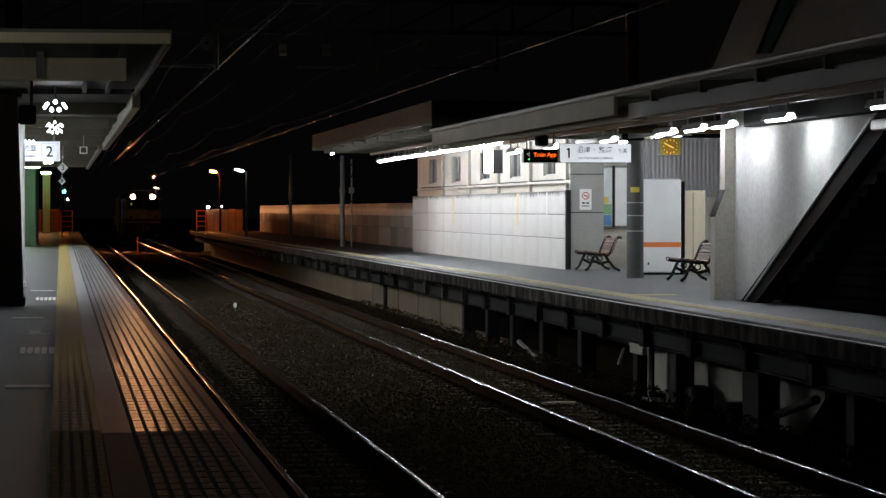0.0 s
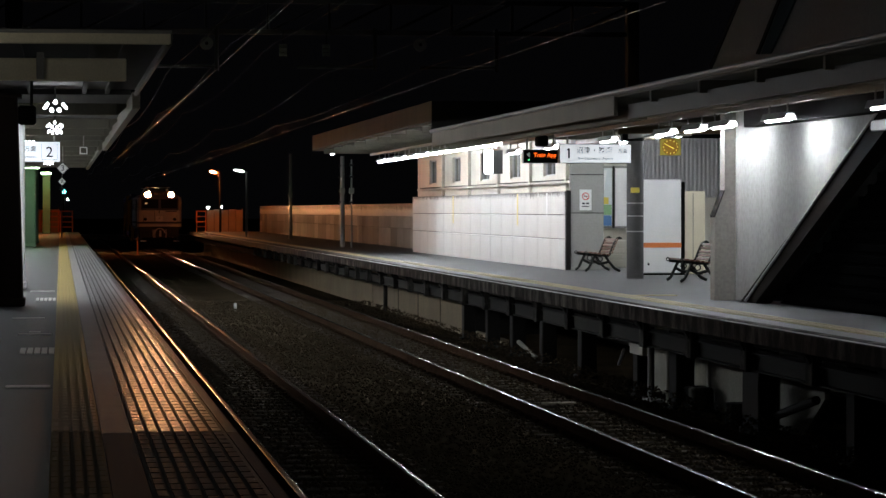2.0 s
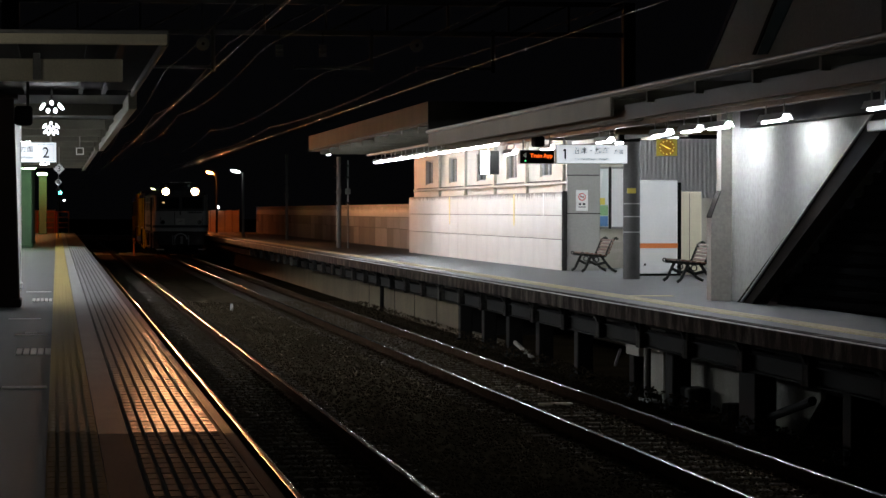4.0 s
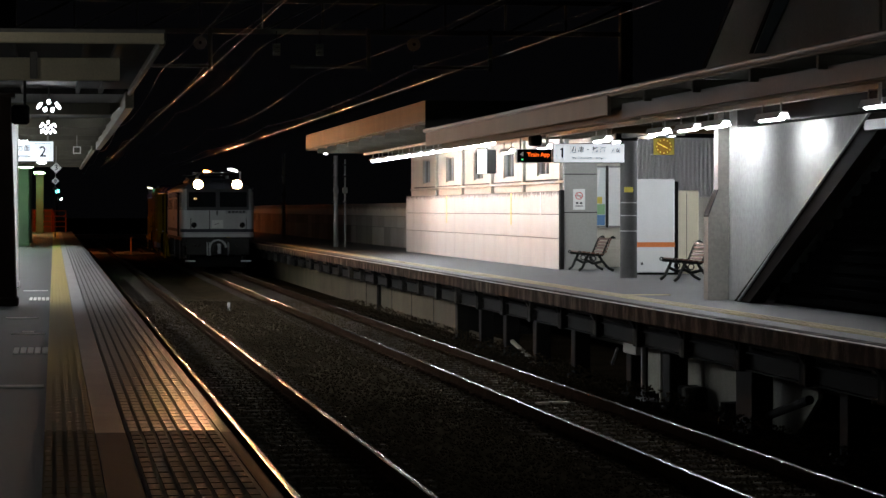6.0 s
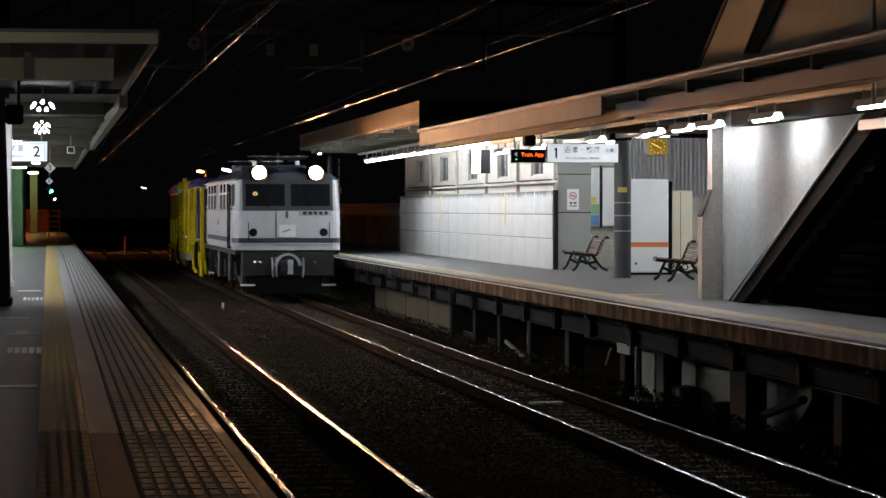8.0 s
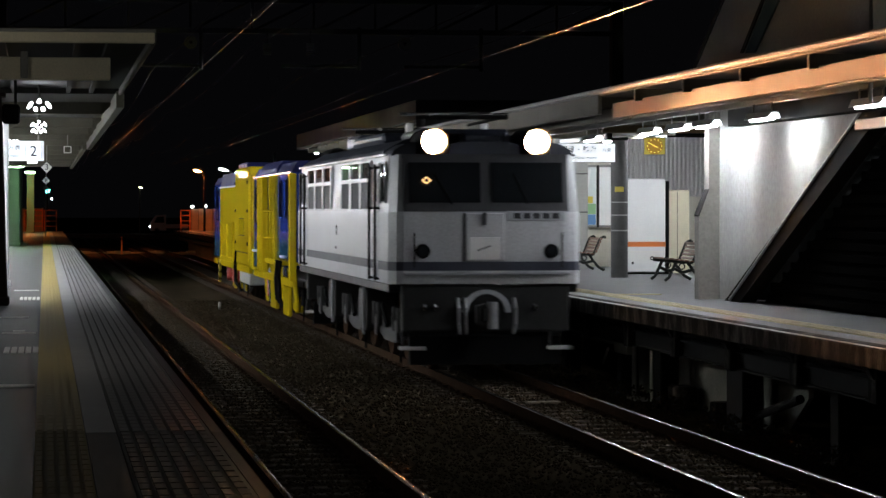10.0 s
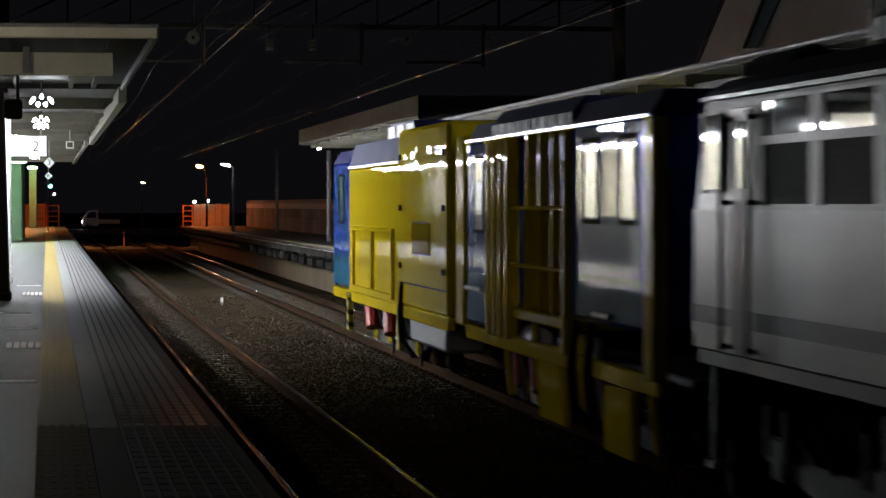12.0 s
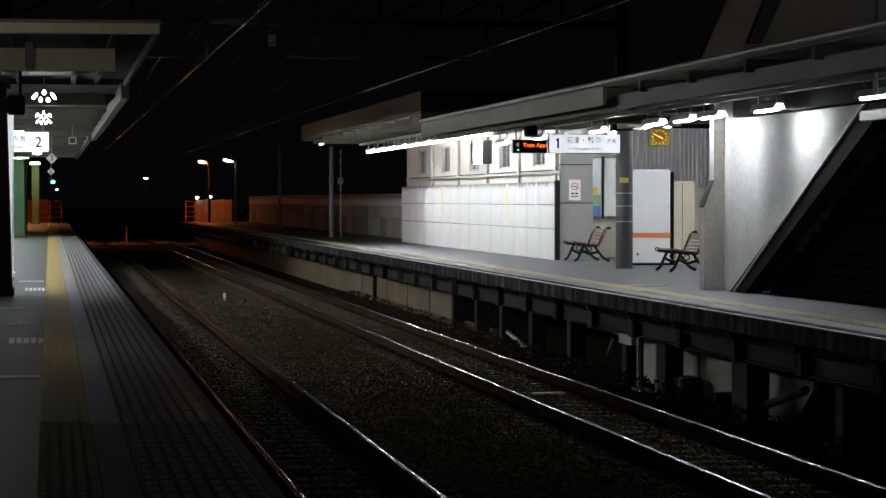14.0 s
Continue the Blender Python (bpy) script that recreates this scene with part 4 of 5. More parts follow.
s1 = hanging_sign("platform_sign", 9.24, 10.6, 53.1, 2.2, 2.56, "lit hanging sign for platform one, black on white", 2.98)
part("numeral", prism([(0.155, 0.09), (0.195, 0.09), (0.195, 0.285), (0.165, 0.285), (0.125, 0.25), (0.125, 0.225), (0.155, 0.245)], "y", -0.016, -0.0125), INK, s1)
lettering("沼津・熱海", 0.14, (0.66, -0.016, 0.235), s1, INK)
lettering("方面", 0.095, (1.19, -0.016, 0.225), s1, INK)
lettering("for Numazu, Atami", 0.085, (0.68, -0.016, 0.09), s1, INK)
for a, b, c, d in ((0.06, 0.28, 0.32, 0.326), (0.06, 0.28, 0.05, 0.056), (0.06, 0.066, 0.05, 0.326), (0.274, 0.28, 0.05, 0.326)):
    part("border_line", B(a, b, -0.016, -0.0125, c, d, 0), INK, s1)
led = hanging_sign("departure_display", 8.57, 9.23, 53.2, 2.2, 2.46, "dark display box with glowing orange dot text", 2.98, BLACK)
lettering("Train App", 0.105, (0.41, -0.016, 0.15), led, LED, "display_text", "glowing orange text")
part("arrow", prism([(0.06, 0.16), (0.12, 0.21), (0.12, 0.11)], "y", -0.018, -0.013), WHITE, led)
part("green_dot", B(0.09, 0.12, -0.018, -0.013, 0.05, 0.075, 0), GREEN_SMALL, led)
cc = thing("camera_housing", pose(8.95, 53.5, 2.52), "dark camera housing hanging by the display", "camera")
part("body", B(-0.1, 0.1, -0.3, 0.1, 0.0, 0.2, 0.03), BLACK, cc)
part("bracket", R((0, 0, 0.2), (0, 0, 0.45), 0.02), DARK_STEEL, cc)

adv = thing("lit_box_sign", pose(9.3, 63.2, 2.13), "narrow hanging light box with a dark side", "sign")
part("lit_face", B(0, 0.2, 0, 0.02, 0.0, 0.52, 0.005), TUBE_SOFT, adv, "glowing white face")
part("case", B(0.0, 0.42, 0.022, 0.3, 0, 0.52, 0.01), BLACK, adv)
part("dark_face", B(0.21, 0.42, 0, 0.02, 0, 0.52, 0.005), DARK_STEEL, adv)
part("rod", R((0.2, 0.15, 0.52), (0.2, 0.15, 1.06), 0.015), GREY_STEEL, adv)

ck = thing("platform_clock", pose(10.38, 49.5, 2.27), "square amber-lit clock hanging under the canopy", "clock")
part("case", B(0, 0.4, 0.0, 0.14, 0, 0.32, 0.03), GREY_STEEL, ck)
part("backing", B(0.015, 0.385, -0.006, -0.002, 0.015, 0.305, 0), POSTER_YELLOW, ck, "dull yellow backing")
part("dial", R((0.2, -0.011, 0.16), (0.2, -0.006, 0.16), 0.148, sides=28), AMBER, ck, "round amber dial")
for k in range(12):
    a = k * math.tau / 12
    x, z = 0.2 + 0.125 * math.sin(a), 0.16 + 0.115 * math.cos(a)
    part("hour_mark", B(x - 0.010, x + 0.010, -0.015, -0.0115, z - 0.012, z + 0.012, 0), AMBER_MARK, ck)
for a, l in ((-62, 0.11), (115, 0.07)):
    bm = B(-0.008, 0.008, -0.019, -0.016, -0.02, l, 0)
    bm.transform(Matrix.Translation((0.2, 0, 0.16)) @ Matrix.Rotation(radians(a), 4, "Y"))
    part("pointer", bm, AMBER_MARK, ck)
part("rod", R((0.2, 0.07, 0.32), (0.2, 0.07, 0.7), 0.015), GREY_STEEL, ck)

# ---- stairs to the footbridge ----
st = thing("staircase", pose(0, -0.95, 0), "enclosed stairs with white side wall rising to the footbridge", "stairs", kind="structure")
def stair_z(y):
    return (42.0 - y) * 0.352


part("side_wall", prism([(41.9, 0.02), (34.6, stair_z(34.6)), (34.6, 2.95), (42.4, 2.95), (42.4, 0.0)], "x", 9.84, 10.0), STAIR_WALL, st, "white lit side wall")
part("stringer", prism([(42.0, -0.006), (33.0, stair_z(33.0)), (33.0, stair_z(33.0) - 0.32), (41.1, -0.006)], "x", 9.82, 10.05), BROWN, st, "dark stair stringer")
part("header_beam", B(9.62, 9.83, 33.2, 41.0, 2.50, 2.95, 0.01), DARK_STEEL, st, "dark header beam over the side wall")
part("handrail", R((9.8, 41.6, 0.02), (9.8, 34.7, stair_z(34.7) + 0.01), 0.02), CORRUGATED, st)
part("foot_pillar", prism([(9.53, 0.0), (9.84, 0.0), (9.84, 2.95), (9.68, 2.95), (9.68, 1.62), (9.53, 1.24)], "y", 42.42, 42.7), PILLAR, st, "chamfered pillar at the foot of the stairs")
part("cap_strip", prism([(9.52, 1.24), (9.67, 1.62), (9.68, 1.62), (9.53, 1.22)], "y", 42.40, 42.7), DARK_STEEL, st)
part("upper_wall", prism([(43.12, 3.06), (43.12, 3.37), (22, 13.64), (22, 3.06)], "x", 9.62, 9.8), BRIDGE, st, "dark stair cladding above the roof")
part("window_band", prism([(39.88, 3.48), (39.34, 3.46), (37.97, 4.11), (38.69, 4.16)], "x", 9.59, 9.615), BLUE_GLASS, st, "glazed strip in the cladding")
part("rib", prism([(40.21, 3.50), (40.04, 3.49), (38.81, 4.17), (38.97, 4.18)], "x", 9.6, 9.618), DARK_STEEL, st)
part("upper_roof", prism([(43.12, 3.37), (22, 13.64), (22, 13.74), (43.12, 3.47)], "x", 9.6, 12.6), ROOF, st)
for i in range(22):
    y = 41.9 - i * 0.42
    part("step", B(10.06, 12.4, y - 0.45, y, stair_z(y) - 0.02, stair_z(y) + 0.13, 0), CONCRETE, st)
part("inner_wall", B(12.45, 12.6, 20, 42.3, 0, 6, 0), GREY_WALL, st)
# slats and backing are coloured black in place of the void's shade
shut = thing("slatted_shutter", pose(0, -0.95, 0), "slatted shutter blackened to stand for the unlit void under the stairs", "shutter", kind="structure")
part("backing", prism([(41.0, 0), (33.2, 2.7), (20, 7.0), (20, 0)], "x", 10.16, 10.2), SHUTTER_VOID, shut)
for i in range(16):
    part("slat", B(10.12, 10.155, 20, 40.7 - i * 0.43, 0.04 + i * 0.15, 0.15 + i * 0.15, 0.01), SHUTTER_VOID, shut)
for x, y in ((10.3, 41.0), (10.35, 38.6)):
    part("bollard", R((x, y, 0), (x, y, 0.28), 0.05), DARK_STEEL, shut)
pn = thing("stair_panel", pose(9.72, 32.2, 2.28), "pale grey panel under the bridge", "panel")
part("panel", B(0.0, 0.05, 0.0, 1.72, 0.0, 0.13, 0.01), CORRUGATED, pn)
part("rod", R((0.025, 0.35, 0.13), (0.025, 0.35, 0.69), 0.015), GREY_STEEL, pn)

# ---- overhead line ----
def wire(name, x, z, label, sag=0.0, r=0.008):
    bm = bmesh.new()
    ys = [NEAR + i * 4 for i in range(80)]
    rings = []
    for y in ys:
        zc = z + sag * (((y - 70) % 50) / 25 - 1) ** 2
        rings.append([bm.verts.new((x + r * math.cos(k * math.tau / 6), y, zc + r * math.sin(k * math.tau / 6))) for k in range(6)])
    for p, q in zip(rings, rings[1:]):
        for k in range(6):
            bm.faces.new((p[k], q[k], q[(k + 1) % 6], p[(k + 1) % 6]))
    return tagged(part(name, bm, WIRE if name == "contact_wire" else OLD_STEEL, smooth=True), label, "cable", "overhead wires")


wire("contact_wire", 2.565, 3.66, "bare copper contact wire over the track", 0, 0.0075)
wire("contact_wire", 6.297, 3.52, "bare copper contact wire over the track", 0, 0.0075)
wire("messenger_wire", 2.6, 4.4, "sagging messenger wire above the contact wire", 0.35)
wire("messenger_wire", 6.3, 4.3, "sagging messenger wire above the contact wire", 0.35)
wire("feeder_wire", 4.0, 5.0, "feeder wire on the gantry", 0.3)
wire("feeder_wire", 5.0, 5.0, "feeder wire on the gantry", 0.3)
wire("feeder_wire", 8.8, 4.6, "feeder wire on the gantry", 0.2)


def gantry(y, z):
    g = thing("overhead_gantry", pose(0, y, 0), "grey lattice gantry carrying the overhead wires", "gantry", "gantries")
    for zz in (z, z + 0.75):
        part("chord", B(-4, 14, -0.06, 0.06, zz - 0.06, zz + 0.06, 0.01), OLD_STEEL, g)
    for i in range(12):
        x = -4 + i * 1.5
        part("lattice_bar", R((x, 0, z), (x + 1.5, 0, z + 0.75) if i % 2 else (x + 1.5, 0, z + 0.75), 0.035, sides=6), OLD_STEEL, g)
        part("lattice_bar", R((x, 0, z), (x, 0, z + 0.75), 0.035, sides=6), OLD_STEEL, g)
    for x, zb in ((-4, 0), (14, 0)):
        part("mast", B(x - 0.15, x + 0.15, -0.15, 0.15, zb - 1.4, z + 0.8, 0.02), OLD_STEEL, g)
    for x in (3.75, 7.6, 10.6):
        part("drop_tube", R((x, -0.1, z + 0.1), (x, -0.1, z - 0.95), 0.05, sides=8), OLD_STEEL, g)
        part("arm", R((x, -0.1, z - 0.85), (x - 1.9, -0.1, z - 0.85), 0.04, sides=8), OLD_STEEL, g)
    for x in (3.5, 8.7):
        part("pulley", R((x, -0.25, z - 0.3), (x, -0.17, z - 0.3), 0.16, sides=20), GREY_STEEL, g, "round tension wheel")
        part("pulley_hub", R((x, -0.3, z - 0.3), (x, 0, z - 0.3), 0.04), DARK_STEEL, g)
    for x in (5.35, 6.4):
        for k in range(3):
            part("insulator", R((x - 0.09, -0.2, z - 0.35 - 0.1 * k), (x + 0.09, -0.2, z - 0.35 - 0.1 * k), 0.045, sides=10), GREY_STEEL, g, "white ribbed insulator")
        part("insulator_rod", R((x, -0.2, z), (x, -0.2, z - 0.6), 0.015), DARK_STEEL, g)
    return g


gantry(70, 5.65)
# ---- locomotive ----
LOCO_WHITE = surface("loco_white", (0.56, 0.57, 0.585), 0.38, grain=30, blotch=1.8, vary=0.4, bump=0.03, streak=0.15)
LOCO_GREY = surface("loco_upper_grey", (0.38, 0.39, 0.40), 0.4, grain=30, blotch=1.2, vary=0.3, bump=0.03, streak=0.25)
LOCO_BLUE = surface("loco_blue_band", (0.045, 0.048, 0.066), 0.5, grain=30, blotch=1.5, vary=0.3, bump=0.03, spec=0.2)
LOCO_DARK = surface("loco_dark_front", (0.05, 0.05, 0.055), 0.45, grain=30, blotch=1.5, vary=0.3, bump=0.03)
LOCO_ROOF = surface("loco_roof", (0.03, 0.035, 0.055), 0.45, grain=30, blotch=1.5, vary=0.3, bump=0.05)
FRAME_WHITE = surface("loco_window_frame", (0.58, 0.59, 0.60), 0.4, grain=30, blotch=3, vary=0.3, bump=0.02)
LOUVRE = surface("louvre_grey", (0.03, 0.032, 0.034), 0.7, grain=40, blotch=3, vary=0.3, bump=0.05, spec=0.2)
CHROME = surface("worn_chrome", (0.6, 0.6, 0.6), 0.25, 1.0, grain=40, blotch=4, vary=0.2, bump=0.02)
UNDER = surface("underframe_black", (0.014, 0.0135, 0.013), 0.5, 0.0, grain=30, blotch=4, vary=0.6, bump=0.2, spec=0.3)
SILVER = surface("silver_paint", (0.42, 0.43, 0.45), 0.4, 0.3, grain=30, blotch=3, vary=0.4, bump=0.05)
Y_PAINT = surface("glossy_yellow", (0.60, 0.445, 0.012), 0.4, grain=25, blotch=1.4, vary=0.12, bump=0.0, coat=0.52, spec=0.0)
B_PAINT = surface("glossy_blue", (0.020, 0.050, 0.26), 0.4, grain=25, blotch=1.4, vary=0.12, bump=0.0, coat=0.52, spec=0.0)
TEAL = surface("glossy_teal", (0.020, 0.10, 0.17), 0.4, grain=25, blotch=1.4, vary=0.12, bump=0.0, coat=0.52, spec=0.0)
NAVY = surface("navy_roof", (0.024, 0.028, 0.11), 0.55, grain=25, blotch=1.4, vary=0.2, bump=0.02, spec=0.15)
RED_PAINT = surface("red_paint", (0.40, 0.03, 0.02), 0.35, grain=25, blotch=3, vary=0.3, bump=0.03)
HAZARD = surface("black_yellow_post", (0.50, 0.38, 0.02), 0.4, vary=0.2, bump=0.02)
LEN = 15.24


def wheelset(parent, y, r, half=0.56):
    """A wheelset whose axle turns; its two discs and axle are one piece."""
    bm = bmesh.new()
    rod(bm, (-half - 0.1, 0, 0), (half + 0.1, 0, 0), 0.08, sides=10)
    for s in (-1, 1):
        rod(bm, (s * half - 0.06, 0, 0), (s * half + 0.06, 0, 0), r, sides=28)
        rod(bm, (s * half + s * 0.06, 0, 0), (s * half + s * 0.10, 0, 0), r * 0.35, sides=12)
        for k in range(4):
            a = k * math.tau / 4
            slab(bm, s * half + s * 0.06 - 0.02, s * half + s * 0.06 + 0.02, 0.6 * r * math.cos(a) - 0.05, 0.6 * r * math.cos(a) + 0.05, 0.6 * r * math.sin(a) - 0.05, 0.6 * r * math.sin(a) + 0.05)
    w = part("wheelset", bm, RUST, parent, "steel wheelset")
    w.location = (0, y, r)
    wheels.append((w, y, r))
    return w


wheels = []


def bogie(parent, y, base, r, mat, x=1.0, brake=UNDER):
    for s in (-1, 1):
        bm = bmesh.new()
        prism([(y - base / 2 - 0.55, r - 0.05), (y - base / 2 - 0.55, r + 0.12), (y - base / 2 + 0.4, r + 0.2), (y - 0.5, r + 0.02), (y + 0.5, r + 0.02), (y + base / 2 - 0.4, r + 0.2),
               (y + base / 2 + 0.55, r + 0.12), (y + base / 2 + 0.55, r - 0.05), (y + 0.6, r - 0.2), (y - 0.6, r - 0.2)], "x", s * x - 0.05, s * x + 0.05, bm)
        f = part("bogie_frame", bm, mat, parent)
        for d in (-base / 2, base / 2):
            part("axle_box", B(s * x - 0.02 + s * 0.06, s * x + 0.02 + s * 0.14, y + d - 0.16, y + d + 0.16, r - 0.16, r + 0.16, 0.03), UNDER if mat == UNDER and x > 0 and base > 2 else brake, f)
            for e in (-0.28, 0.28):
                part("spring", R((s * (x + 0.08), y + d + e, r + 0.0), (s * (x + 0.08), y + d + e, r + 0.36), 0.06, sides=10), UNDER, f)
        part("sand_pipe", R((s * (x + 0.1), y - base / 2 - 0.62, r + 0.5), (s * (x + 0.1), y - base / 2 - 0.5, 0.12), 0.018, sides=6), BLACK, f, "dark sand pipe")
        part("damper", R((s * (x + 0.12), y - 0.3, r + 0.05), (s * (x + 0.12), y + 0.3, r + 0.35), 0.04, sides=8), BLACK, f)
    for d in (-base / 2, base / 2):
        wheelset(parent, y + d, r)


def locomotive():
    c = thing("electric_locomotive", pose(6.297, 200, RAIL), "white electric freight locomotive with blue band and lit headlamps", "locomotive")

    def plan(w, e, n):
        return [(-w, n), (-w + 0.10, e + 0.03), (-w + 0.2, e), (w - 0.2, e), (w - 0.10, e + 0.03), (w, n), (w, LEN - n), (w - 0.2, LEN - e), (-w + 0.2, LEN - e), (-w, LEN - n)]
    part("lower_body", prism(plan(1.4, 0.0, 0.22), "z", 1.31, 2.35), LOCO_WHITE, c, "white lower body")
    part("band", prism(plan(1.404, -0.004, 0.22), "z", 1.50, 1.63), LOCO_BLUE, c, "dark blue band")
    up = prism(plan(1.39, 0.02, 0.24), "z", 2.35, 3.18)
    for v in up.verts:
        if v.co.z > 3:
            v.co.x *= 0.965
            v.co.y = LEN / 2 + (v.co.y - LEN / 2) * 0.978
    part("upper_body", up, LOCO_GREY, c, "pale grey upper body")
    # dark cab fronts
    for e, d in ((0, -1), (LEN, 1)):
        bm = bmesh.new()
        y = lambda v: e - d * v
        prism([(y(0.0), 2.352), (y(0.16), 3.18), (y(0.22), 3.18), (y(0.1), 2.352)], "x", -1.20, 1.20, bm)
        f = part("cab_front", bm, LOCO_DARK, c, "dark windscreen surround")
        for x0, x1 in ((-1.12, -0.08), (0.08, 1.12)):
            part("windscreen", prism([(y(0.0), 2.48), (y(0.12), 3.06), (y(0.09) + d * 0.0, 3.06), (y(-0.015), 2.48)], "x", x0, x1), GLASS, f, "dark windscreen")
        part("wiper", R((-0.5, y(-0.03), 2.46), (-0.75, y(0.06), 2.9), 0.012, sides=6), BLACK, f)
        part("wiper", R((0.6, y(-0.03), 2.46), (0.4, y(0.06), 2.9), 0.012, sides=6), BLACK, f)
        # gangway door, number board, marker lamps
        dd = part("front_door", B(-0.3, 0.26, min(y(-0.03), y(0.01)), max(y(-0.03), y(0.01)), 1.64, 2.33, 0.012), LOCO_WHITE, c, "white front door")
        part("handle", R((-0.14, y(-0.055), 1.79), (0.06, y(-0.055), 1.86), 0.015, sides=6), CHROME, dd)
        part("door_plate", B(-0.24, 0.2, min(y(-0.038), y(-0.03)), max(y(-0.038), y(-0.03)), 1.66, 1.98, 0.003), WHITE, dd, "white plate on the door")
        part("door_seam", B(-0.335, -0.305, min(y(-0.02), y(0.01)), max(y(-0.02), y(0.01)), 1.64, 2.33, 0), LOCO_DARK, dd)
        part("lamp_bracket", B(-0.06, 0.0, min(y(-0.09), y(-0.03)), max(y(-0.09), y(-0.03)), 2.16, 2.34, 0.01), LOCO_DARK, dd, "dark lamp bracket")
        nb = part("number_board", B(0.3, 1.15, min(y(-0.025), y(0.01)), max(y(-0.025), y(0.01)), 2.22, 2.36, 0.006), SILVER, c, "pale number board")
        for k in range(5):
            part("number_bar", B(0.4 + k * 0.14, 0.5 + k * 0.14, min(y(-0.03), y(-0.026)), max(y(-0.03), y(-0.026)), 2.25, 2.33, 0), INK, nb)
        for s in (-0.92, 0.95):
            ml = part("marker_lamp", R((s, y(-0.06), 1.78), (s, y(0.02), 1.78), 0.10, 0.11, 18), BLACK, c, "dark marker lamp")
            part("lens", R((s, y(-0.065), 1.78), (s, y(-0.055), 1.78), 0.07, sides=16), GLASS, ml)
        for s in (-1.05, 1.1):
            part("handrail", R((s, y(-0.06), 1.55), (s, y(-0.06), 2.05), 0.014, sides=6), DARK_STEEL, c)
            part("cab_step", B(s - 0.2, s + 0.18, min(y(0.0), y(0.2)), max(y(0.0), y(0.2)), 0.36, 0.41, 0.005), WHITE, c, "white edged step")
            part("step_hanger", B(s - 0.17, s - 0.13, min(y(0.05), y(0.12)), max(y(0.05), y(0.12)), 0.4, 1.28, 0), UNDER, c)
        part("buffer_beam", B(-1.22, 1.22, min(y(0.02), y(0.2)), max(y(0.02), y(0.2)), 0.62, 1.29, 0.03), UNDER, c, "black buffer beam")
        part("footplate_edge", B(-1.2, 1.2, min(y(-0.08), y(0.2)), max(y(-0.08), y(0.2)), 1.44, 1.48, 0.006), SILVER, c)
        cp = part("coupler", B(-0.14, 0.14, min(y(-0.45), y(0.1)), max(y(-0.45), y(0.1)), 0.76, 1.0, 0.04), UNDER, c, "black automatic coupler")
        part("knuckle", R((0.03, y(-0.42), 0.68), (0.03, y(-0.42), 1.06), 0.075, sides=14), SILVER, cp, "pale coupler knuckle")
        part("knuckle_jaw", prism([(-0.2, 0.76), (-0.06, 0.72), (-0.06, 1.04), (-0.2, 1.0)], "y", min(y(-0.40), y(-0.2)), max(y(-0.40), y(-0.2))), UNDER, cp)
        arch = bmesh.new()
        for k in range(10):
            a, b2 = math.pi * k / 10, math.pi * (k + 1) / 10
            prism([(0.27 * math.cos(a), 0.9 + 0.27 * math.sin(a)), (0.36 * math.cos(a), 0.9 + 0.33 * math.sin(a)),
                   (0.36 * math.cos(b2), 0.9 + 0.33 * math.sin(b2)), (0.27 * math.cos(b2), 0.9 + 0.27 * math.sin(b2))], "y", min(y(-0.06), y(0.03)), max(y(-0.06), y(0.03)), arch)
        part("coupler_guard", arch, SILVER, c, "pale arched plate round the coupler")
        for s in (-0.42, 0.4, -0.32):
            hose = bmesh.new()
            pts = [(s, y(-0.02), 1.1), (s, y(-0.14), 0.95), (s, y(-0.16), 0.75), (s * 0.95, y(-0.1), 0.6)]
            for p, q in zip(pts, pts[1:]):
                rod(hose, p, q, 0.03, sides=8)
            part("air_hose", hose, SILVER, c, "pale air hose")
        for s in (-0.9, -0.75, 0.7):
            part("hose_cock", ball(bmesh.new(), (s, y(-0.03), 0.98), 0.05, 0.05, 0.05, 8, 6), CHROME, c)
        part("plough", prism([(y(0.25), 0.15), (y(0.0), 0.15), (y(0.12), 0.55), (y(0.3), 0.6)], "x", -1.1, 1.1), BLACK, c, "black snow plough")
        # head lamps: deep housings with bulbs at their bottoms, the depth chosen to narrow the beam
        for s in (-0.75, 0.75):
            bm = bmesh.new()
            bmesh.ops.create_cone(bm, cap_ends=False, segments=24, radius1=0.19, radius2=0.19, depth=1.40, matrix=Matrix.Translation((s, y(0.65), 3.36)) @ Matrix.Rotation(radians(90), 4, "X"))
            rod(bm, (s, y(1.33), 3.36), (s, y(1.36), 3.36), 0.2, sides=24)
            h = part("headlamp", bm, BLACK, c, "headlamp housing")
            if d < 0:
                part("bulb", R((s, y(1.28), 3.36), (s, y(1.29), 3.36), 0.13, sides=24), HEAD, h, "glaring warm headlamp")
                bm = bmesh.new()
                bmesh.ops.create_cone(bm, cap_ends=False, segments=24, radius1=0.168, radius2=0.168, depth=0.86, matrix=Matrix.Translation((s, y(0.47), 3.36)) @ Matrix.Rotation(radians(90), 4, "X"))
                # the bowl itself emits, so the lamp looks broader from the side
                part("reflector", bm, HEAD_BOWL, h, "reflector glowing by itself in place of reflected bulb light")
    em = part("emblem", prism([(-0.075, 0), (0, -0.055), (0.075, 0), (0, 0.055)], "y", -0.006, 0.0), EMBLEM, c, "small glowing diamond emblem behind the glass")
    em.location = (-0.87, -0.02, 2.80)
    bm = prism([(-0.035, 0), (-0.02, -0.024), (0.02, -0.024), (0.035, 0), (0.02, 0.024), (-0.02, 0.024)], "y", -0.012, -0.007)
    part("ring", bm, INK, em)
    # roof with equipment
    bm = bmesh.new()
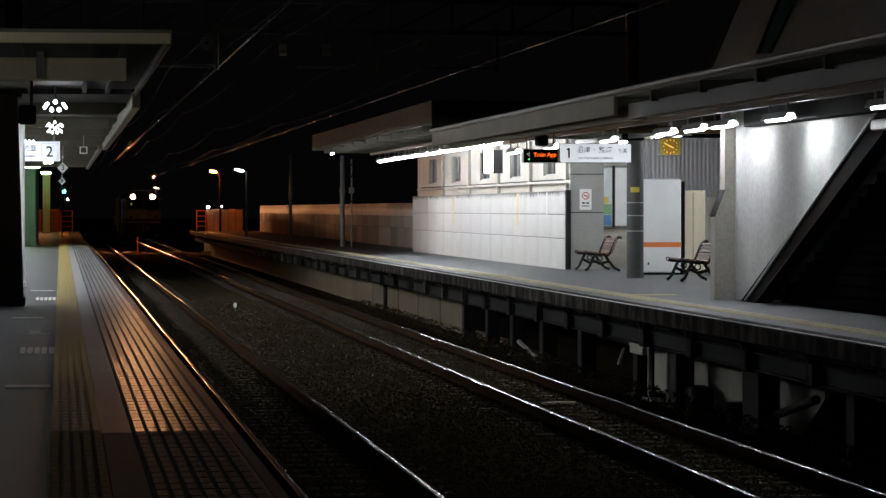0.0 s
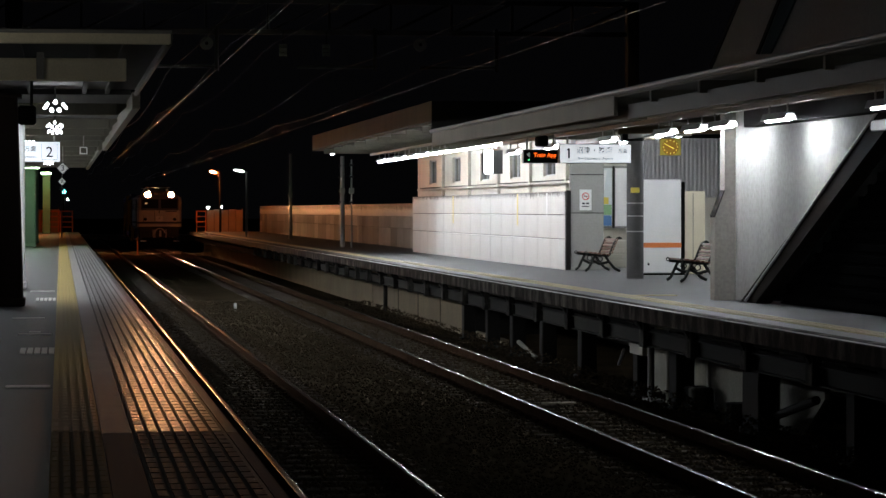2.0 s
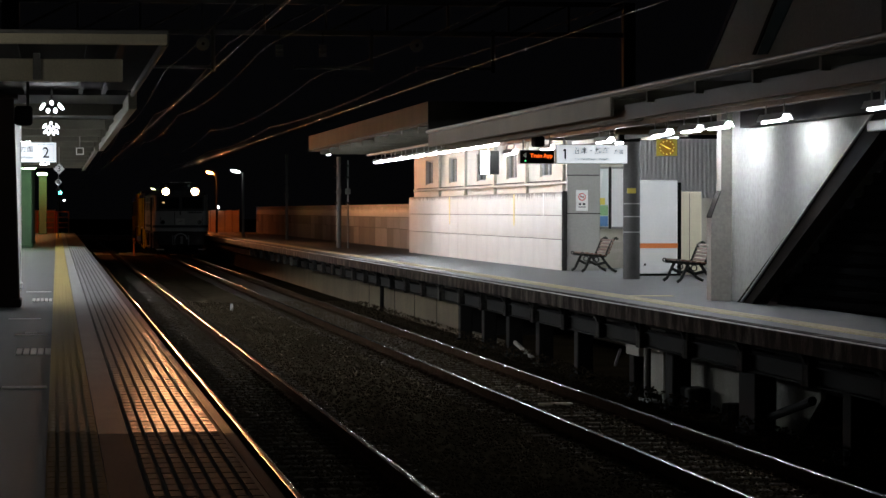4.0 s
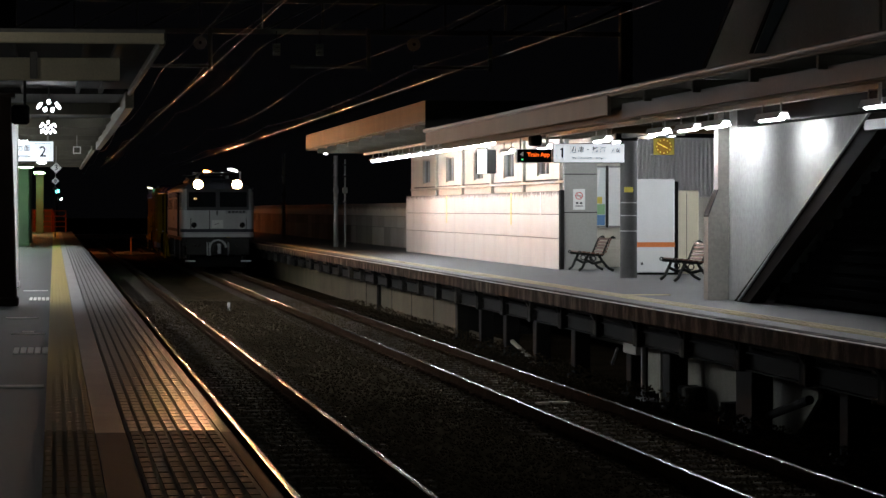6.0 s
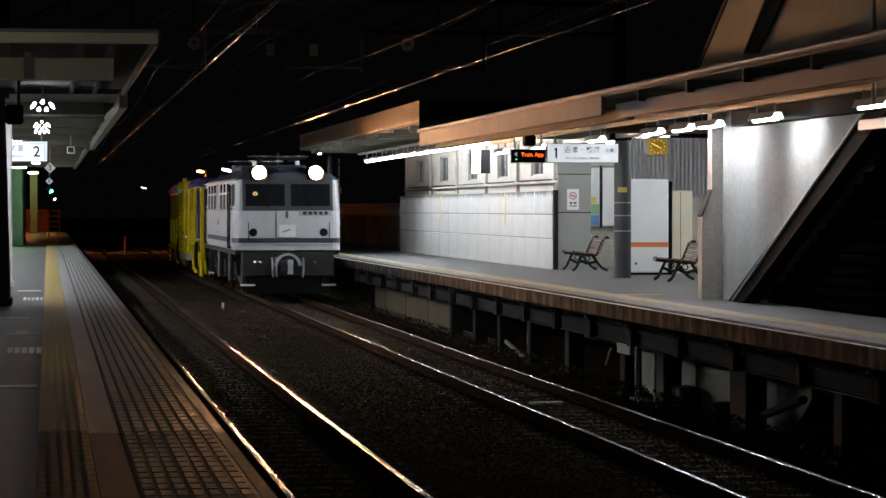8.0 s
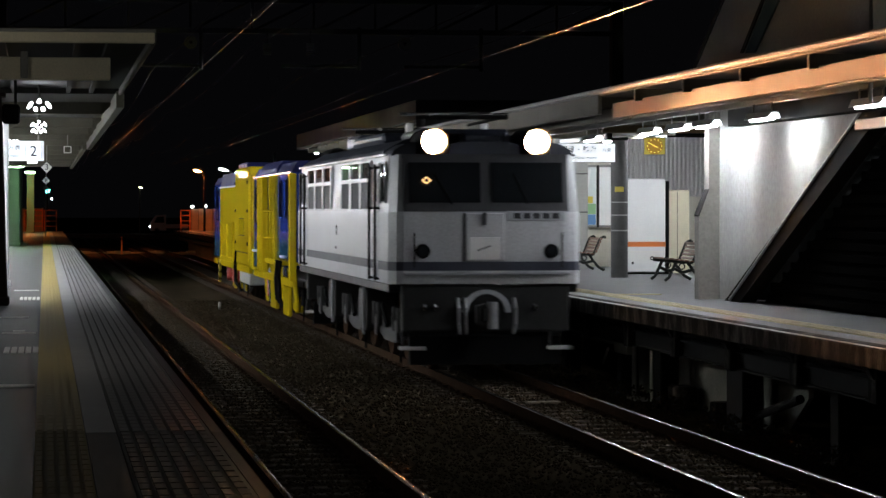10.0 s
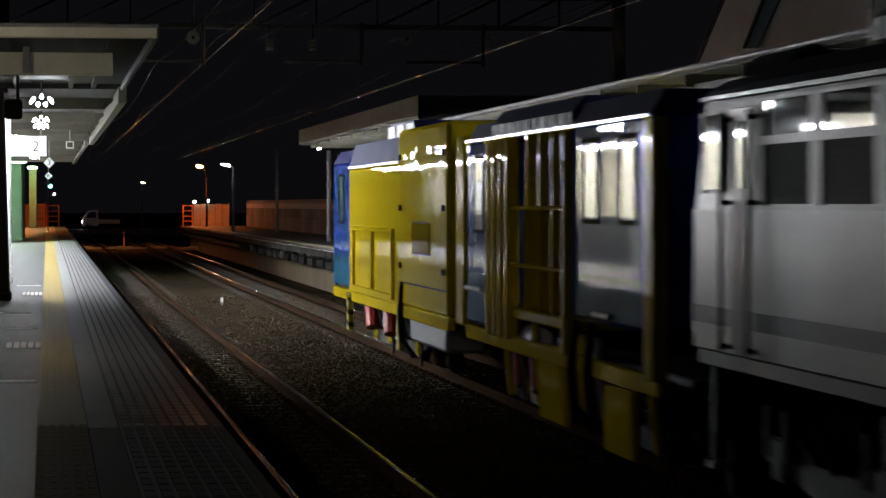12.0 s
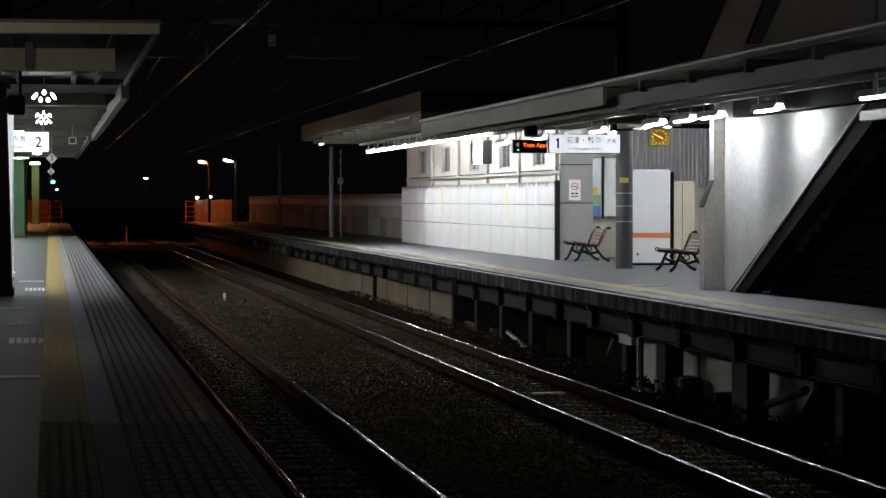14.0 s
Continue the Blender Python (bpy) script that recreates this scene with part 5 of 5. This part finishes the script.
    prism([(-1.36, 3.16), (-1.3, 3.26), (-1.0, 3.42), (-0.5, 3.50), (0.5, 3.50), (1.0, 3.42), (1.3, 3.26), (1.36, 3.16)], "y", 1.42, LEN - 1.42, bm)
    part("roof", bm, LOCO_ROOF, c, "dark blue-grey roof")
    for e, d in ((0, 1), (LEN, -1)):
        bm = bmesh.new()
        prism([(-0.53, 3.16), (-0.5, 3.32), (-0.3, 3.36), (0.3, 3.36), (0.5, 3.32), (0.53, 3.16)], "y", min(e + d * 0.16, e + d * 1.42), max(e + d * 0.16, e + d * 1.42), bm)
        part("cab_roof", bm, LOCO_ROOF, c, "dark cab roof")
        for q in (-1, 1):
            part("roof_shoulder", prism([(q * 0.98, 3.16), (q * 0.98, 3.36), (q * 1.15, 3.33), (q * 1.3, 3.24), (q * 1.34, 3.16)], "y", min(e + d * 0.3, e + d * 1.42), max(e + d * 0.3, e + d * 1.42)), LOCO_ROOF, c, "dark roof shoulder")
        part("horn_cover", B(-0.3, 0.3, min(e + d * 0.3, e + d * 0.7), max(e + d * 0.3, e + d * 0.7), 3.34, 3.5, 0.05), LOCO_ROOF, c)
    for y0, y1, w, z in ((5.2, 9.8, 0.9, 3.62), (10.6, 12.6, 0.7, 3.72), (2.2, 4.4, 0.7, 3.6)):
        part("roof_equipment", B(-w, w, y0, y1, 3.45, z, 0.06), LOCO_ROOF, c)
    part("rain_gutter", B(-1.41, -1.37, 0.5, LEN - 0.5, 3.16, 3.19, 0), SILVER, c)
    part("rain_gutter", B(1.37, 1.41, 0.5, LEN - 0.5, 3.16, 3.19, 0), SILVER, c)
    for yc in (3.3, 12.0):
        p = part("pantograph", R((-0.7, yc - 0.9, 3.78), (0.7, yc - 0.9, 3.78), 0.03), DARK_STEEL, c, "folded pantograph")
        for s in (-0.6, 0.6):
            part("pantograph_arm", R((s, yc - 0.9, 3.78), (s * 0.6, yc + 0.9, 3.72), 0.025), DARK_STEEL, p)
            part("post_insulator", R((s, yc + 0.8, 3.45), (s, yc + 0.8, 3.74), 0.06), WHITE, p)
        part("contact_strip", R((-0.85, yc, 3.86), (0.85, yc, 3.86), 0.025), CHROME, p)
    # sides: windows, louvres, doors, rails
    for s in (-1, 1):
        def sx(a, b):
            return (min(s * a, s * b), max(s * a, s * b))
        for g0 in (2.45, 8.55):
            for k in range(3):
                y0, y1 = g0 + k * 1.5, g0 + k * 1.5 + 1.36
                w = part("side_window", B(*sx(1.36, 1.395), y0, y1, 2.86, 3.10, 0), GLASS, c, "small dark window")
                for z, h in ((2.80, 0.06), (3.10, 0.025)):
                    part("frame_bar", B(*sx(1.37, 1.408), y0 - 0.03, y1 + 0.03, z, z + h, 0), FRAME_WHITE, w, "white window frame")
                for y in (y0 - 0.07, y1 - 0.05):
                    part("frame_bar", B(*sx(1.37, 1.410), y, y + 0.12, 2.38, 3.12, 0), FRAME_WHITE, w, "white window frame")
                lv = part("louvre", B(*sx(1.37, 1.394), y0, y1, 2.39, 2.82, 0), LOUVRE, c, "dark ventilation louvre")
                for q in range(7):
                    part("slat", prism([(s * 1.394, 2.41 + q * 0.06), (s * 1.400, 2.405 + q * 0.06), (s * 1.398, 2.44 + q * 0.06)], "y", y0 + 0.01, y1 - 0.01), LOUVRE, lv)
        for y in (0.55, LEN - 1.15):
            cw = part("cab_window", B(*sx(1.37, 1.402), y, y + 0.6, 2.5, 3.05, 0), GLASS, c, "cab side window")
            part("frame_bar", B(*sx(1.38, 1.41), y - 0.03, y, 2.47, 3.08, 0), SILVER, cw)
            part("frame_bar", B(*sx(1.38, 1.41), y + 0.6, y + 0.63, 2.47, 3.08, 0), SILVER, cw)
        for y in (1.42, LEN - 2.1):
            dr = part("cab_door", B(*sx(1.39, 1.408), y, y + 0.64, 1.4, 3.08, 0.006), LOCO_WHITE, c, "cab door")
            part("door_window", B(*sx(1.4, 1.412), y + 0.12, y + 0.52, 2.5, 2.98, 0), GLASS, dr)
        for y in (1.34, 2.12, LEN - 2.16, LEN - 1.38):
            hr = part("handrail", R((s * 1.46, y, 1.33), (s * 1.46, y, 3.05), 0.02, sides=8), DARK_STEEL, c, "dark vertical handrail")
            for z in (1.36, 2.4, 3.0):
                part("handrail_foot", R((s * 1.38, y, z), (s * 1.46, y, z), 0.018, sides=6), DARK_STEEL, hr)
        for y in (7.0, LEN - 7.6):
            part("side_plate", B(*sx(1.4, 1.412), y, y + 0.45, 2.42, 2.6, 0.004), SILVER, c, "small maker's plate")
        part("side_latch", B(*sx(1.4, 1.41), 7.5, 7.6, 1.95, 2.12, 0.003), DARK_STEEL, c)
        part("side_latch", B(*sx(1.4, 1.41), 7.5, 7.75, 1.72, 1.76, 0.003), DARK_STEEL, c)
        part("sill_beam", B(*sx(1.2, 1.38), 0.3, LEN - 0.3, 1.18, 1.30, 0.01), UNDER, c)
        for y in (5.0, 10.0):
            part("under_tank", B(*sx(0.7, 1.25), y - 0.3, y + 0.5, 0.45, 1.15, 0.05), UNDER, c)
            part("pipe", R((s * 1.28, y - 0.5, 0.4), (s * 1.28, y - 0.5, 1.2), 0.025, sides=6), SILVER, c)
    for y in (2.95, LEN / 2, LEN - 2.95):
        bogie(c, y, 2.6, 0.56, UNDER)
    return c


EMBLEM = glow("emblem_glow", (1.0, 0.62, 0.25), 1.1)
loco = locomotive()


# ---- yellow and blue track machine behind the locomotive ----
def machine():
    c = thing("track_machine", pose(6.297, 200, RAIL), "glossy yellow and blue track maintenance machine with railings", "rail vehicle")
    W = 1.4

    def cabin(name, y0, y1, z0, z1, mat, label, low=None):
        bm = B(-W, W, y0, y1, z0, z1, 0.05)
        ob = part(name, bm, mat, c, label)
        if low:
            part("lower_band", B(-W - 0.004, W + 0.004, y0 + 0.06, y1 - 0.06, z0 + 0.05, low, 0), TEAL, ob, "teal lower band")
        bmr = prism([(-W, z1 - 0.01), (-W + 0.12, z1 + 0.2), (W - 0.12, z1 + 0.2), (W, z1 - 0.01)], "y", y0, y1)
        part("roof", bmr, NAVY, ob, "navy roof")
        return ob

    def win(owner, y0, y1, z0, z1):
        for s in (-1, 1):
            w = part("window", B(min(s * W, s * (W + 0.012)), max(s * W, s * (W + 0.012)), y0, y1, z0, z1, 0), GLASS, owner, "dark side window")
            for a, b, e, f in ((y0 - 0.04, y1 + 0.04, z0 - 0.04, z0), (y0 - 0.04, y1 + 0.04, z1, z1 + 0.04), (y0 - 0.04, y0, z0, z1), (y1, y1 + 0.04, z0, z1)):
                part("window_rubber", B(min(s * W, s * (W + 0.02)), max(s * W, s * (W + 0.02)), a, b, e, f, 0), BLACK, w)

    a = cabin("front_cabin", 16.6, 20.2, 1.31, 3.14, B_PAINT, "glossy blue cabin", 1.75)
    win(a, 17.2, 17.8, 2.25, 2.95)
    win(a, 18.9, 19.5, 2.25, 2.95)
    part("door_handle", R((-W - 0.03, 18.2, 1.4), (-W - 0.03, 18.9, 1.4), 0.03), WHITE, a, "white step bar")
    for y in (16.25, 20.25, 23.7, 24.15, 24.6, 25.0):
        for s in (-1, 1):
            part("yellow_post", B(s * W - 0.07, s * W + 0.07, y, y + 0.14 if y > 17 else y + 0.32, 0.95, 3.10, 0.015), Y_PAINT, c, "yellow upright")
    # open deck with railings and machinery
    part("deck", B(-W, W, 20.3, 25.1, 1.18, 1.3, 0.02), Y_PAINT, c, "yellow deck")
    dr = part("deck_roof", prism([(-W, 3.12), (-W, 3.26), (-W + 0.14, 3.42), (W - 0.14, 3.42), (W, 3.26), (W, 3.12)], "y", 20.22, 25.13), NAVY, c, "navy deck roof")
    for s in (-1, 1):
        part("gutter", B(s * (W + 0.012) - 0.018, s * (W + 0.012) + 0.018, 16.6, 27.0, 3.105, 3.135, 0), CHROME, dr, "bright roof gutter")
        for i in range(9):
            part("roof_seam", B(s * (W + 0.004) - 0.008, s * (W + 0.004) + 0.008, 20.5 + i * 0.52, 20.53 + i * 0.52, 3.14, 3.26, 0), NAVY, dr)
    for s in (-1, 1):
        for z in (1.75, 2.35):
            part("railing", R((s * W, 20.3, z), (s * W, 23.7, z), 0.022, sides=8), Y_PAINT, c, "yellow railing")
        for y in (20.75, 21.5, 22.25, 23.0):
            part("yellow_post", B(s * 1.3 - 0.06, s * 1.3 + 0.06, y, y + 0.12, 1.3, 3.12, 0.012), Y_PAINT, c, "yellow upright")
        for y in (21.2, 22.0, 22.8):
            part("rail_post", R((s * W, y, 1.3), (s * W, y, 2.37), 0.022, sides=8), Y_PAINT, c)
    for y, w, h, m in ((20.6, 0.5, 2.0, Y_PAINT), (21.5, 0.45, 1.9, DARK_STEEL), (22.3, 0.3, 1.75, SILVER), (22.9, 0.5, 1.85, Y_PAINT)):
        part("machinery_cabinet", B(-0.95, 0.95, y, y + w, 1.3, 1.3 + h * 0.9, 0.03), m, c, "machinery cabinet on the deck")
    b = cabin("middle_cabin", 25.15, 27.0, 1.0, 3.12, B_PAINT, "glossy blue middle cabin", 1.6)
    win(b, 25.7, 26.3, 2.1, 2.9)
    part("door_handle", R((-W - 0.04, 25.6, 1.42), (-W - 0.04, 26.8, 1.42), 0.03), WHITE, b, "white step bar")
    part("bellows", B(-1.1, 1.1, 27.05, 28.55, 1.2, 3.1, 0.04), BLACK, c, "dark gap housing")
    part("yellow_post", B(-W - 0.02, -W + 0.2, 27.2, 27.8, 0.95, 3.2, 0.02), Y_PAINT, c, "yellow upright")
    tb = part("tall_engine_box", B(-W - 0.02, W + 0.02, 28.6, 33.5, 0.98, 3.42, 0.05), Y_PAINT, c, "tall glossy yellow engine box")
    part("seam", B(-W - 0.024, W + 0.024, 28.7, 33.4, 1.30, 1.32, 0), DARK_STEEL, tb)
    grille = part("grille", B(-W - 0.026, -W - 0.022, 30.2, 32.0, 1.72, 2.16, 0), DARK_STEEL, tb, "dark louvred grille")
    for i in range(9):
        part("slat", B(-W - 0.045, -W - 0.026, 30.25 + i * 0.2, 30.33 + i * 0.2, 1.74, 2.14, 0), Y_PAINT, grille)
    for y in (28.8, 33.2):
        for z in (1.5, 2.3, 3.0):
            part("latch", B(-W - 0.05, -W - 0.02, y, y + 0.12, z, z + 0.08, 0.005), BLACK, tb)
    yp = part("long_engine_box", B(-W, W, 33.6, 40.35, 0.95, 2.97, 0.04), Y_PAINT, c, "long glossy yellow engine box")
    part("roof", prism([(-W, 2.97), (-W + 0.1, 3.35), (W - 0.1, 3.35), (W, 2.97)], "y", 33.6, 40.35), NAVY, yp, "navy roof")
    part("gutter", B(-W - 0.03, -W, 33.6, 40.35, 2.96, 3.0, 0), SILVER, yp)
    part("panel_frame", B(-W - 0.05, -W, 34.2, 39.6, 1.98, 2.04, 0.008), Y_PAINT, yp, "yellow frame")
    part("panel_frame", B(-W - 0.05, -W, 34.2, 39.6, 1.02, 1.10, 0.008), Y_PAINT, yp, "yellow frame")
    for y in (34.2, 36.8, 39.5):
        part("panel_frame", B(-W - 0.05, -W, y, y + 0.1, 1.1, 1.98, 0.008), Y_PAINT, yp, "yellow frame")
    # slanted roof lights
    rl = part("roof_skylight", prism([(34.6, 3.34), (38.6, 3.34), (38.0, 3.62), (35.2, 3.62)], "x", -1.0, 1.0), NAVY, c, "dark raised roof with slanted panes")
    for y in (35.0, 36.2, 37.3):
        part("pane", prism([(y, 3.38), (y + 0.9, 3.38), (y + 0.9, 3.58), (y + 0.1, 3.58)], "x", -1.012, -1.0), CORRUGATED, rl, "pale pane")
    part("exhaust", R((0.6, 31, 3.4), (0.6, 31, 3.6), 0.1), DARK_STEEL, c)
    r = cabin("rear_cabin", 40.45, 42.95, 1.0, 3.08, B_PAINT, "glossy blue rear cab", 1.55)
    win(r, 41.2, 41.9, 2.1, 2.85)
    part("rear_lamp", R((-0.9, 42.94, 1.5), (-0.9, 43.0, 1.5), 0.09), RED_PAINT, r)
    part("rear_coupler", B(-0.14, 0.14, 42.9, 43.5, 0.76, 1.0, 0.04), UNDER, c)
    # underframe
    for y0, y1 in ((16.3, 27.0), (28.6, 42.9)):
        part("frame_beam", B(-1.1, 1.1, y0, y1, 0.78, 0.96, 0.02), UNDER, c)
        for s in (-1, 1):
            part("side_sill", B(s * 1.36 - 0.05, s * 1.36 + 0.05, y0, y1, 0.82, 0.98, 0.01), Y_PAINT, c, "yellow side sill")
    for s in (-1, 1):
        part("silver_tank", B(s * 1.1 - 0.25, s * 1.1 + 0.25, 29.2, 32.8, 0.52, 0.86, 0.04), SILVER, c, "silver tank under the engine box")
        part("hazard_post", B(s * 1.42 - 0.04, s * 1.42 + 0.04, 39.95, 40.2, 0.35, 0.95, 0.01), HAZARD, c, "black and yellow striped post")
        for k in range(3):
            part("stripe", prism([(39.95, 0.4 + k * 0.2), (40.2, 0.48 + k * 0.2), (40.2, 0.56 + k * 0.2), (39.95, 0.48 + k * 0.2)], "x", s * 1.42 - 0.042, s * 1.42 + 0.042), BLACK, c)
        part("hazard_post", B(s * 1.42 - 0.04, s * 1.42 + 0.04, 33.2, 33.45, 0.35, 0.95, 0.01), HAZARD, c, "black and yellow striped post")
        part("lower_panel", B(s * 1.36 - 0.04, s * 1.36 + 0.04, 20.6, 22.0, 0.25, 1.0, 0.02), Y_PAINT, c, "yellow lower panel")
        part("lower_panel", B(s * 1.36 - 0.04, s * 1.36 + 0.04, 17.4, 18.6, 0.2, 0.8, 0.02), Y_PAINT, c, "yellow lower panel")
        dm = part("yellow_drum", R((s * 1.24, 20.75, 0.42), (s * 1.24, 20.75, 1.05), 0.18, sides=18), Y_PAINT, c, "yellow upright drum")
        part("drum_lid", R((s * 1.24, 20.75, 1.052), (s * 1.24, 20.75, 1.10), 0.185, sides=18), WHITE, dm, "white lid")
        part("white_cylinder", R((s * 1.2, 23.0, 0.98), (s * 1.2, 24.0, 0.98), 0.12, sides=14), WHITE, c, "white cylinder")
        for y in (16.9, 19.2, 20.0, 22.6, 23.6, 24.6):
            part("hydraulic_ram", R((s * 1.25, y, 0.3), (s * 1.3, y + 0.25, 1.15), 0.05, sides=8), CHROME if int(y) % 2 else Y_PAINT, c, "hydraulic ram")
        for y in (22.9, 24.0, 36.2, 38.6):
            part("red_unit", R((s * 1.2, y, 0.45), (s * 1.2, y + 0.2, 0.9), 0.12, sides=10), RED_PAINT, c, "red brake unit")
        for y in (19.0, 19.8, 33.0):
            hose = bmesh.new()
            pts = [(s * 1.43, y, 1.3), (s * 1.45, y + 0.15, 0.9), (s * 1.43, y + 0.1, 0.5), (s * 1.3, y - 0.2, 0.3)]
            for p, q in zip(pts, pts[1:]):
                rod(hose, p, q, 0.042, sides=6)
            part("hose", hose, BLACK, c, "black hydraulic hose")
    for y in (18.6, 24.6, 31.2 + 3.6, 38.2):
        bogie(c, y, 1.8, 0.42, UNDER, 1.0, Y_PAINT)
    return c


mach = machine()


# ---- small truck on the road ----
def truck():
    c = thing("pickup_truck", pose(8, 258, -0.9), "small white pickup truck with a lit headlamp", "truck")
    part("cab", prism([(0.0, 0.3), (0.0, 0.95), (0.5, 1.65), (1.35, 1.72), (1.4, 0.3)], "y", -0.7, 0.7), WHITE, c, "white cab")
    part("side_window", prism([(0.3, 1.0), (0.58, 1.52), (1.2, 1.56), (1.22, 1.0)], "y", -0.712, -0.7), GLASS, c)
    part("bed", B(1.42, 3.3, -0.7, 0.7, 0.5, 0.62, 0.02), WHITE, c, "white load bed")
    part("bed_side", B(1.42, 3.3, -0.72, -0.68, 0.62, 0.86, 0.01), WHITE, c)
    part("bed_side", B(1.42, 3.3, 0.68, 0.72, 0.62, 0.86, 0.01), WHITE, c)
    part("headlamp", ball(bmesh.new(), (-0.02, -0.5, 0.66), 0.06, 0.1, 0.08), TRUCK_LAMP, c, "lit headlamp")
    for x in (0.55, 2.6):
        for y in (-0.62, 0.62):
            part("wheel", R((x, y - 0.08, 0.26), (x, y + 0.08, 0.26), 0.26, sides=18), BLACK, c)
    return c


TRUCK_LAMP = glow("truck_headlamp", (0.95, 1.0, 1.0), 40)
pick = truck()


# ---- pieces of floors, walls and tracks ----
bm = bmesh.new()
slab(bm, -0.147, 0.147, 0.003, 0.297, -0.02, 0.0)
for k in range(5):
    x = -0.12 + k * 0.06
    slab(bm, x - 0.017, x + 0.017, 0.012, 0.288, 0.0, 0.008)
t1 = part("tactile_block", bm, YELLOW_TILE)
pieces("tactile_block", t1, p2, [pose(0.088, 17.4 + i * 0.3, 0.0) for i in range(282)])
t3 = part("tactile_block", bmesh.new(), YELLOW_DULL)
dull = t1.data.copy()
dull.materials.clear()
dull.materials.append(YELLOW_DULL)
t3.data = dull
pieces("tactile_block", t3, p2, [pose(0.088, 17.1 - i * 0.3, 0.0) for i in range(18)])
part("tactile_strip", B(-0.06, 0.235, 102.0, 172, -0.02, 0.004, 0), YELLOW_TILE, p2, "yellow tactile strip")
t2 = part("tactile_block", bmesh.new(), YELLOW_WORN)
worn = t1.data.copy()
worn.materials.clear()
worn.materials.append(YELLOW_WORN)
t2.data = worn
pieces("tactile_block", t2, p1, [pose(8.66, 27 + i * 0.3, 0.0) for i in range(220)])
part("tactile_strip", B(8.51, 8.81, 93.0, 176, -0.006, 0.006, 0), YELLOW_WORN, p1, "yellow tactile strip")


def edge_tile(mat):
    bm = bmesh.new()
    for k in range(7):
        x = 0.445 + k * 0.076
        for q in range(3):
            slab(bm, x, x + 0.052, 0.02 + q * 0.295, 0.28 + q * 0.295, -0.006, 0.003)
    ribs = len(bm.faces)
    slab(bm, 0.425, 0.98, 0.004, 0.896, -0.02, -0.006)
    for f in list(bm.faces)[ribs:]:
        f.material_index = 1
    return part("edge_tile", bm, [mat, GROOVE])


pieces("edge_tile", edge_tile(TILE), p2, [pose(0, 17.3 + i * 0.9, 0) for i in range(100)])
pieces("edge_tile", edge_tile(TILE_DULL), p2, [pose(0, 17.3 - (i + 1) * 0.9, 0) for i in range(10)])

# wall panels, with grime running down from the top row
for owner, x, y0, step, n, top in ((wall, 11.12, 64.0, 1.86, 15, 1.74), (fence, 12.02, 92.0, 2.0, 42, 1.55)):
    body = WALL if owner == wall else FENCE_PANEL
    for z0, z1, mat in ((-0.05, 0.67, body), (0.685, 1.21 if owner == wall else 1.08, body), (1.225 if owner == wall else 1.095, top, WALL_TOP if owner == wall else FENCE_TOP)):
        pc0 = part("wall_panel", B(-0.02, 0.04, 0.008, step - 0.008, 0, z1 - z0, 0.006), mat)
        pieces("wall_panel", pc0, owner, [pose(x, y0 + i * step, z0) for i in range(n)])

# sleepers
for tr in (track_a, track_b):
    bm = prism([(-1.0, -0.33), (1.0, -0.33), (0.98, -0.155), (-0.98, -0.155)], "y", -0.11, 0.11)
    sl = part("sleeper", bm, SLEEPER)
    pieces("sleeper", sl, tr, [pose(0, 16 + i * 0.6, -0.0) for i in range(290)])
    bm = bmesh.new()
    for i in range(150):
        for s in (-0.566, 0.566):
            for e in (-0.09, 0.09):
                slab(bm, s + e - 0.03, s + e + 0.03, 16 + i * 0.6 - 0.05, 16 + i * 0.6 + 0.05, -0.155, -0.115)
    tagged(part("rail_clip", bm, RUST, tr), kind="stuff")

# ballast stones, strewn between and beside the rails
rng = np.random.default_rng(4)
N = 40000
yy = 18 + 62 * rng.random(N) ** 1.6
xx = 1.15 + 7.3 * rng.random(N)
size = 0.011 + 0.015 * rng.random(N)
base = np.array([(1, 0, 0), (-1, 0, 0), (0, 1, 0), (0, -1, 0), (0, 0, 1), (0, 0, -1)], float)
tri = np.array([(0, 2, 4), (2, 1, 4), (1, 3, 4), (3, 0, 4), (2, 0, 5), (1, 2, 5), (3, 1, 5), (0, 3, 5)])
ver = base[None] * (0.7 + 0.7 * rng.random((N, 6, 1)))
ang = rng.random(N) * math.tau
ca, sa = np.cos(ang), np.sin(ang)
ver = np.stack([ver[..., 0] * ca[:, None] - ver[..., 1] * sa[:, None], ver[..., 0] * sa[:, None] + ver[..., 1] * ca[:, None], ver[..., 2] * 0.8], -1)
ver = ver * size[:, None, None] + np.stack([xx, yy, np.full(N, -1.215) + 0.03 * rng.random(N)], -1)[:, None]
me = bpy.data.meshes.new("ballast_stones")
me.from_pydata(ver.reshape(-1, 3).tolist(), [], (tri[None] + 6 * np.arange(N)[:, None, None]).reshape(-1, 3).tolist())
me.materials.append(STONE)
tagged(new("ballast_stones", me), "loose brown ballast stones between the rails", "ballast", kind="stuff")


# ---- what moves ----
def nose(t):
    """Where the locomotive's nose is along the track."""
    return 223.51 - 19.09 * t + 0.0841 * t * t


def motions():
    for ob in (loco, mach):
        walk(ob, [(k * 0.5, pose(6.297, nose(k * 0.5), RAIL)) for k in range(29)])
    turns = [0.0] + [9.0 + k / 30 for k in range(145)] + [14.0]
    for w, y, r in wheels:
        walk(w, [(t, pose(0, y, r, math.degrees((nose(max(9.0, min(t, 13.8))) - nose(9.0)) / r) % 360, 0, 0)) for t in turns])
    walk(pick, [(t, pose(7.45 - 3.1 * (t - 10.6), 258, -0.9)) for t in (0.0, 5.0, 10.0, 12.0, 14.0)])


motions()
